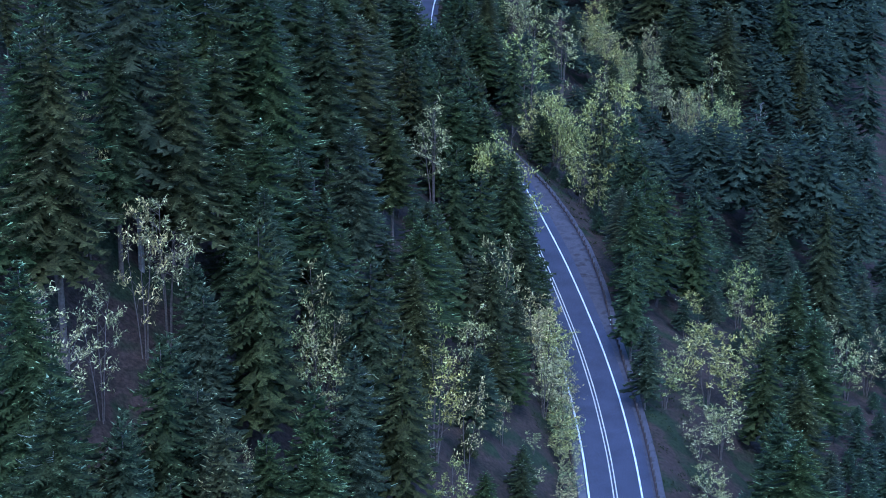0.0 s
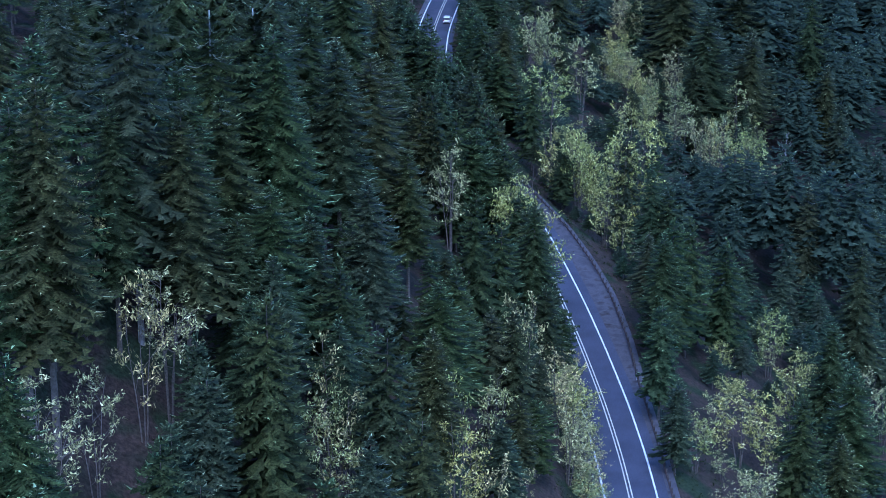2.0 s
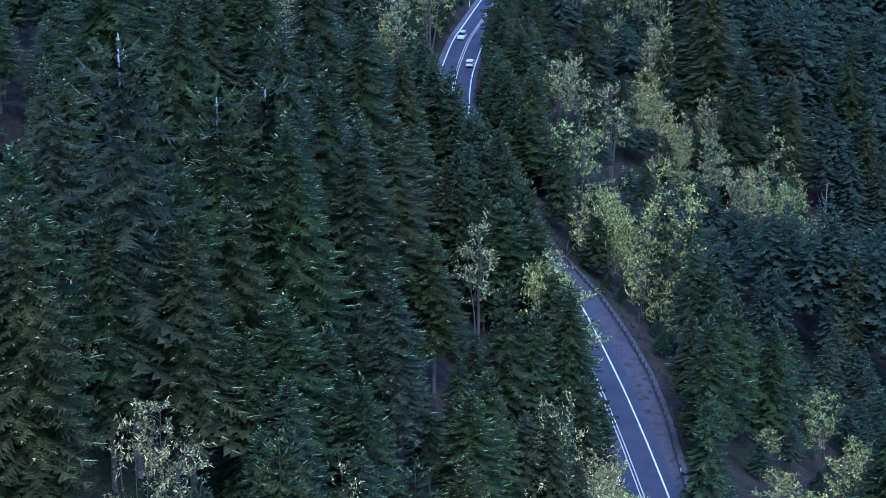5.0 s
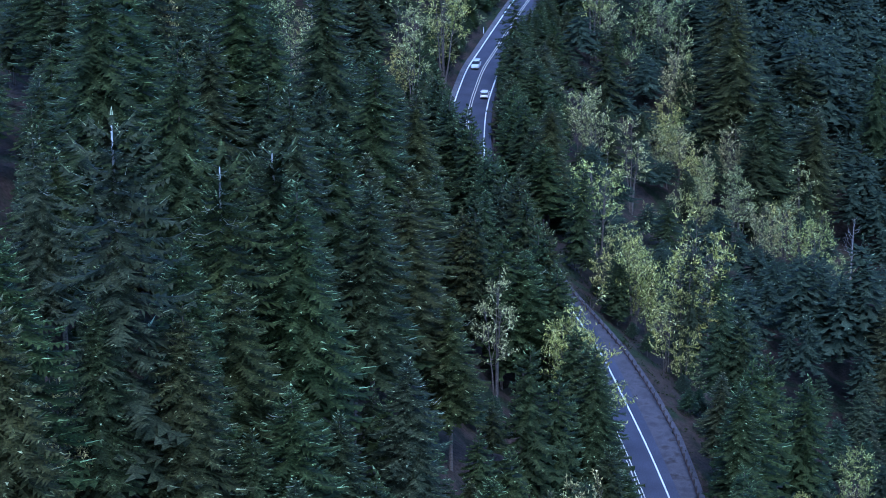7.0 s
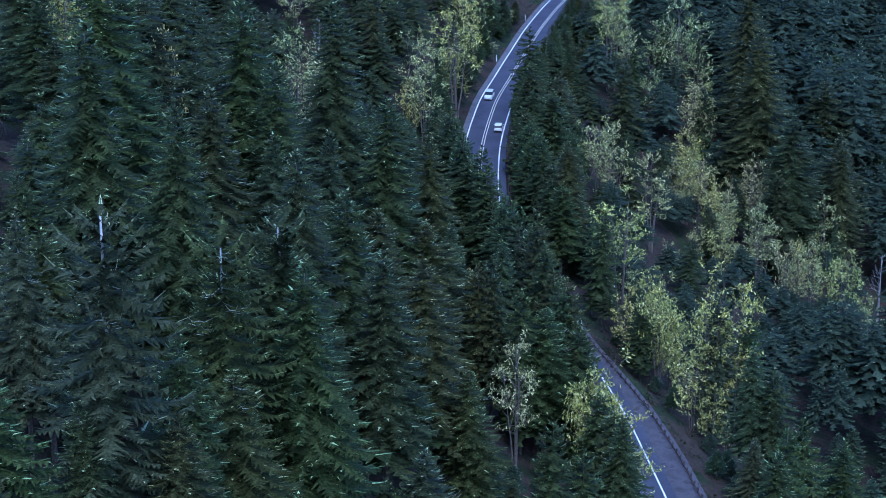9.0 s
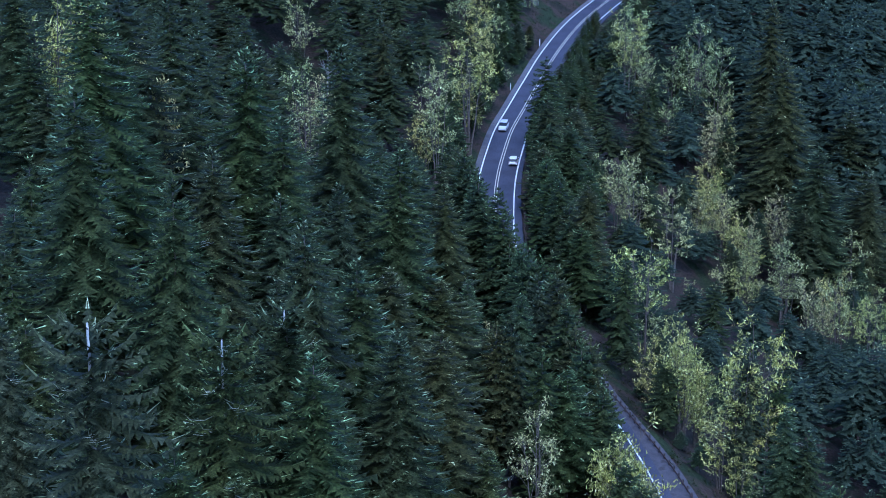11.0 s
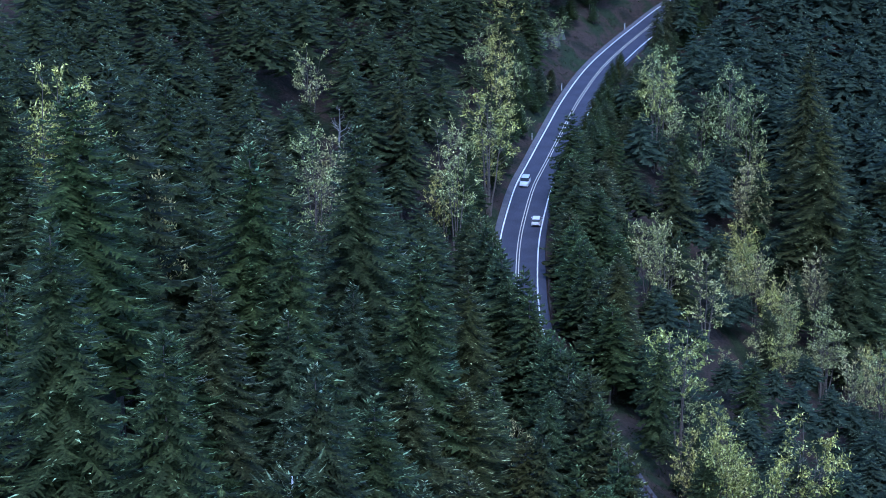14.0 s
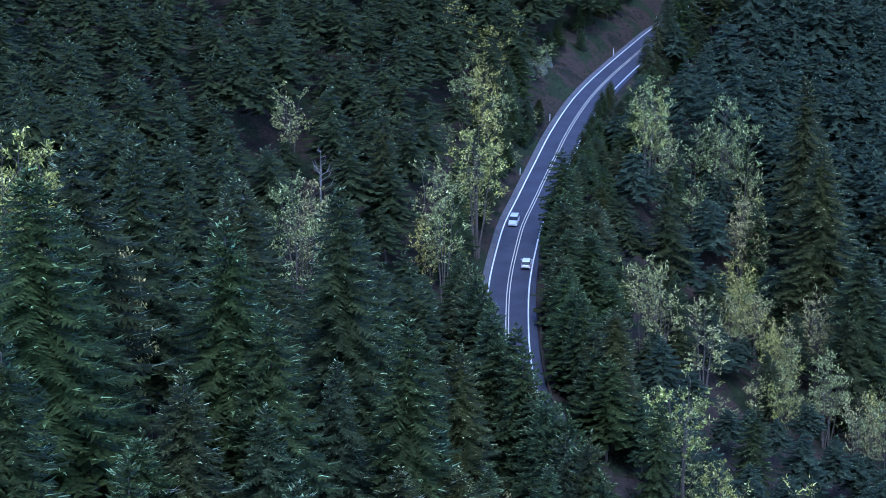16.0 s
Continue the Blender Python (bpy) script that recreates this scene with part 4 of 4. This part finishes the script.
# ---- vehicles ----
def car(paint, length, width, height, label):
    """A hatchback or sport utility: lower body with sills and wheel arches, glazed cabin, wheels, lamps."""
    e = new("car")
    l, w = length / 2, width / 2
    belt = height * 0.6

    def ring(y, half, z0, z1):
        return [(-half, y, z0), (half, y, z0), (half * 1.0, y, (z0 + z1) / 2), (half * 0.9, y, z1), (-half * 0.9, y, z1), (-half, y, (z0 + z1) / 2)]

    def loft(rings):
        s = Shape()
        for r in rings:
            s.v += r
        n = len(rings[0])
        for a in range(len(rings) - 1):
            for b in range(n):
                s.f.append((a * n + b, a * n + (b + 1) % n, (a + 1) * n + (b + 1) % n, (a + 1) * n + b))
        s.f.append(tuple(range(n))[::-1])
        s.f.append(tuple((len(rings) - 1) * n + b for b in range(n)))
        return s

    body = loft([ring(-l, w * 0.82, 0.35, belt * 0.85), ring(-l * 0.94, w * 0.96, 0.24, belt * 0.97), ring(-l * 0.5, w, 0.2, belt), ring(0.1, w, 0.2, belt), ring(l * 0.45, w, 0.2, belt * 0.97),
                 ring(l * 0.9, w * 0.93, 0.24, belt * 0.8), ring(l, w * 0.78, 0.34, belt * 0.66)])
    body.make("body", paint, e)
    roof = loft([ring(-l * 0.8, w * 0.78, height - 0.16, height - 0.06), ring(-l * 0.5, w * 0.8, height - 0.12, height), ring(l * 0.05, w * 0.8, height - 0.12, height), ring(l * 0.2, w * 0.76, height - 0.16, height - 0.05)])
    roof.make("roof", paint, e)

    def glass(name, a, b):
        s = Shape()
        s.v = a + b
        s.f = [(0, 1, 2, 3), (7, 6, 5, 4), (0, 4, 5, 1), (1, 5, 6, 2), (2, 6, 7, 3), (3, 7, 4, 0)]
        s.make(name, MAT_GLASS_DARK, e, "dark tinted glass")

    zt, t = height - 0.09, 0.03
    glass("windscreen", [(-w * 0.86, l * 0.5, belt), (w * 0.86, l * 0.5, belt), (w * 0.72, l * 0.17, zt), (-w * 0.72, l * 0.17, zt)], [(-w * 0.86, l * 0.5 - t, belt - t), (w * 0.86, l * 0.5 - t, belt - t), (w * 0.72, l * 0.17 - t, zt - t), (-w * 0.72, l * 0.17 - t, zt - t)])
    glass("rear_window", [(w * 0.84, -l * 0.92, belt), (-w * 0.84, -l * 0.92, belt), (-w * 0.72, -l * 0.79, zt), (w * 0.72, -l * 0.79, zt)], [(w * 0.84, -l * 0.92 + t, belt), (-w * 0.84, -l * 0.92 + t, belt), (-w * 0.72, -l * 0.79 + t, zt), (w * 0.72, -l * 0.79 + t, zt)])
    for sgn in (-1, 1):
        for y0, y1, y2, y3 in ((l * 0.46, -l * 0.12, -l * 0.12, l * 0.16), (-l * 0.16, -l * 0.88, -l * 0.78, -l * 0.16)):
            q = [(sgn * w * 0.89, y0, belt), (sgn * w * 0.89, y1, belt), (sgn * w * 0.75, y2, zt), (sgn * w * 0.75, y3, zt)]
            glass("side_window", q, [(x - sgn * t, y, z) for x, y, z in q])
        for y in (l * 0.62, -l * 0.6):
            s = Shape()
            s.tube([(sgn * (w - 0.2), y, 0.33), (sgn * (w + 0.01), y, 0.33)], [0.33, 0.33], 16)
            wheel = s.make("wheel", MAT_TYRE, e, "black rubber tyre")
            r = Shape()
            r.tube([(sgn * (w - 0.05), y, 0.33), (sgn * (w + 0.02), y, 0.33), (sgn * (w + 0.025), y, 0.33)], [0.2, 0.2, 0.01], 12)
            r.make("rim", MAT_CHROME, wheel, "silver alloy rim")
        h = Shape()
        h.box((sgn * w * 0.62 - 0.16, l * 0.9, belt * 0.62), (sgn * w * 0.62 + 0.16, l * 0.985, belt * 0.76))
        h.make("headlight", MAT_LAMP_CLEAR, e, "clear headlight")
        h = Shape()
        h.box((sgn * w * 0.72 - 0.12, -l * 0.995, belt * 0.7), (sgn * w * 0.72 + 0.12, -l * 0.95, belt * 0.93))
        h.make("tail_light", MAT_LAMP_RED, e, "red tail light")
        h = Shape()
        h.box((sgn * (w + 0.1) - 0.09, l * 0.36, belt), (sgn * (w + 0.1) + 0.09, l * 0.4, belt + 0.13))
        h.make("mirror", paint, e)
    for y in (-l * 1.0, l * 0.96):
        h = Shape()
        h.box((-w * 0.75, y - 0.03, 0.26), (w * 0.75, y + 0.05, 0.44))
        h.make("bumper", MAT_TRIM, e, "black plastic bumper")
    tagged(e, label, "car", "cars on the road")
    return e


def park(ob, y, off, facing):
    p, ang = on_road(y, off, 0.01)
    ob.matrix_basis = Matrix.Translation(p) @ Matrix.Rotation(ang - math.pi / 2 + (math.pi if facing < 0 else 0), 4, "Z")


park(car(MAT_CAR_SILVER, 4.6, 1.85, 1.7, "silver-white sport utility car with dark windows in the oncoming lane"), 546, -1.9, -1)
park(car(MAT_CAR_WHITE, 4.2, 1.8, 1.5, "white hatchback car with dark rear window driving away on the road"), 524, 2.6, 1)


# ---- rock and brush beside the road ----
def boulder(name, rnd, sx, sy, sz, mat):
    bm = bmesh.new()
    bmesh.ops.create_icosphere(bm, subdivisions=3, radius=1.0)
    off = Vector((rnd.uniform(0, 50), rnd.uniform(0, 50), 0))
    for v in bm.verts:
        p = v.co.copy()
        cell = noise.voronoi(p * 1.7 + off)[0]
        d = 0.8 + 0.55 * min(0.7, cell[1] - cell[0]) + 0.2 * noise.noise(p * 1.3 + off) + 0.06 * noise.noise(p * 7 + off)
        v.co = Vector((p.x * sx, p.y * sy, p.z * sz)) * d
    me = bpy.data.meshes.new(name)
    bm.to_mesh(me)
    bm.free()
    me.materials.append(mat)
    return new(name, me)


rr = random.Random(5)
for x, y, sx, sy, sz in ((2.4, 639, 2.3, 3.0, 4.4), (0.2, 634, 1.8, 2.2, 3.2), (4.6, 645, 1.8, 2.4, 3.4)):
    b = boulder("rock_outcrop", rr, sx, sy, sz, MAT_ROCK)
    b.location = (x, y, float(ground_z(x, y)[0]) - sz * 0.4)
    b.rotation_euler = (rr.uniform(-0.3, 0.3), rr.uniform(-0.3, 0.3), rr.uniform(0, 6))
    tagged(b, "mossy grey rock outcrop in the bank above the road", "rock", "rocks on the bank")


def brush(name, mat, count, spots, rnd, size, label):
    c = Shape()
    for n in range(count):
        x, y = spots(rnd)
        z = float(ground_z(x, y)[0])
        r = rnd.uniform(0.5, 1.3) * size
        for _ in range(14):
            d = unit(np.array([rnd.gauss(0, 1), rnd.gauss(0, 1), abs(rnd.gauss(0.5, 0.6))]))
            o = np.array((x, y, z)) + d * r * rnd.uniform(0.1, 0.8)
            c.kite(o, unit(d + np.array([rnd.gauss(0, 0.5) for _ in range(3)])), r * 0.5, unit(np.cross(d, (rnd.gauss(0, 1), rnd.gauss(0, 1), 0.4))), r * 0.16)
    tagged(c.make(name, mat), label, "brush", kind="stuff")


def verge(lo, hi, y0, y1):
    def spot(rnd):
        p, _ = on_road(rnd.uniform(y0, y1), 0)
        y = rnd.uniform(y0, y1)
        k = int(np.argmin(np.abs(CY - y)))
        o = rnd.uniform(lo, hi)
        if o > 0:
            o += rail_offset(CY[k])
        return CX[k] + TY[k] * o, CY[k] - TX[k] * o
    return spot


brush("verge_brush", MAT_NEEDLES, 900, verge(-11.5, -6.0, 230, 700), random.Random(3), 0.7, "low green roadside brush on the uphill verge")
brush("slope_brush", MAT_NEEDLES, 700, verge(0.8, 9.0, 230, 680), random.Random(4), 1.0, "dark low brush on the slope below the guardrail")
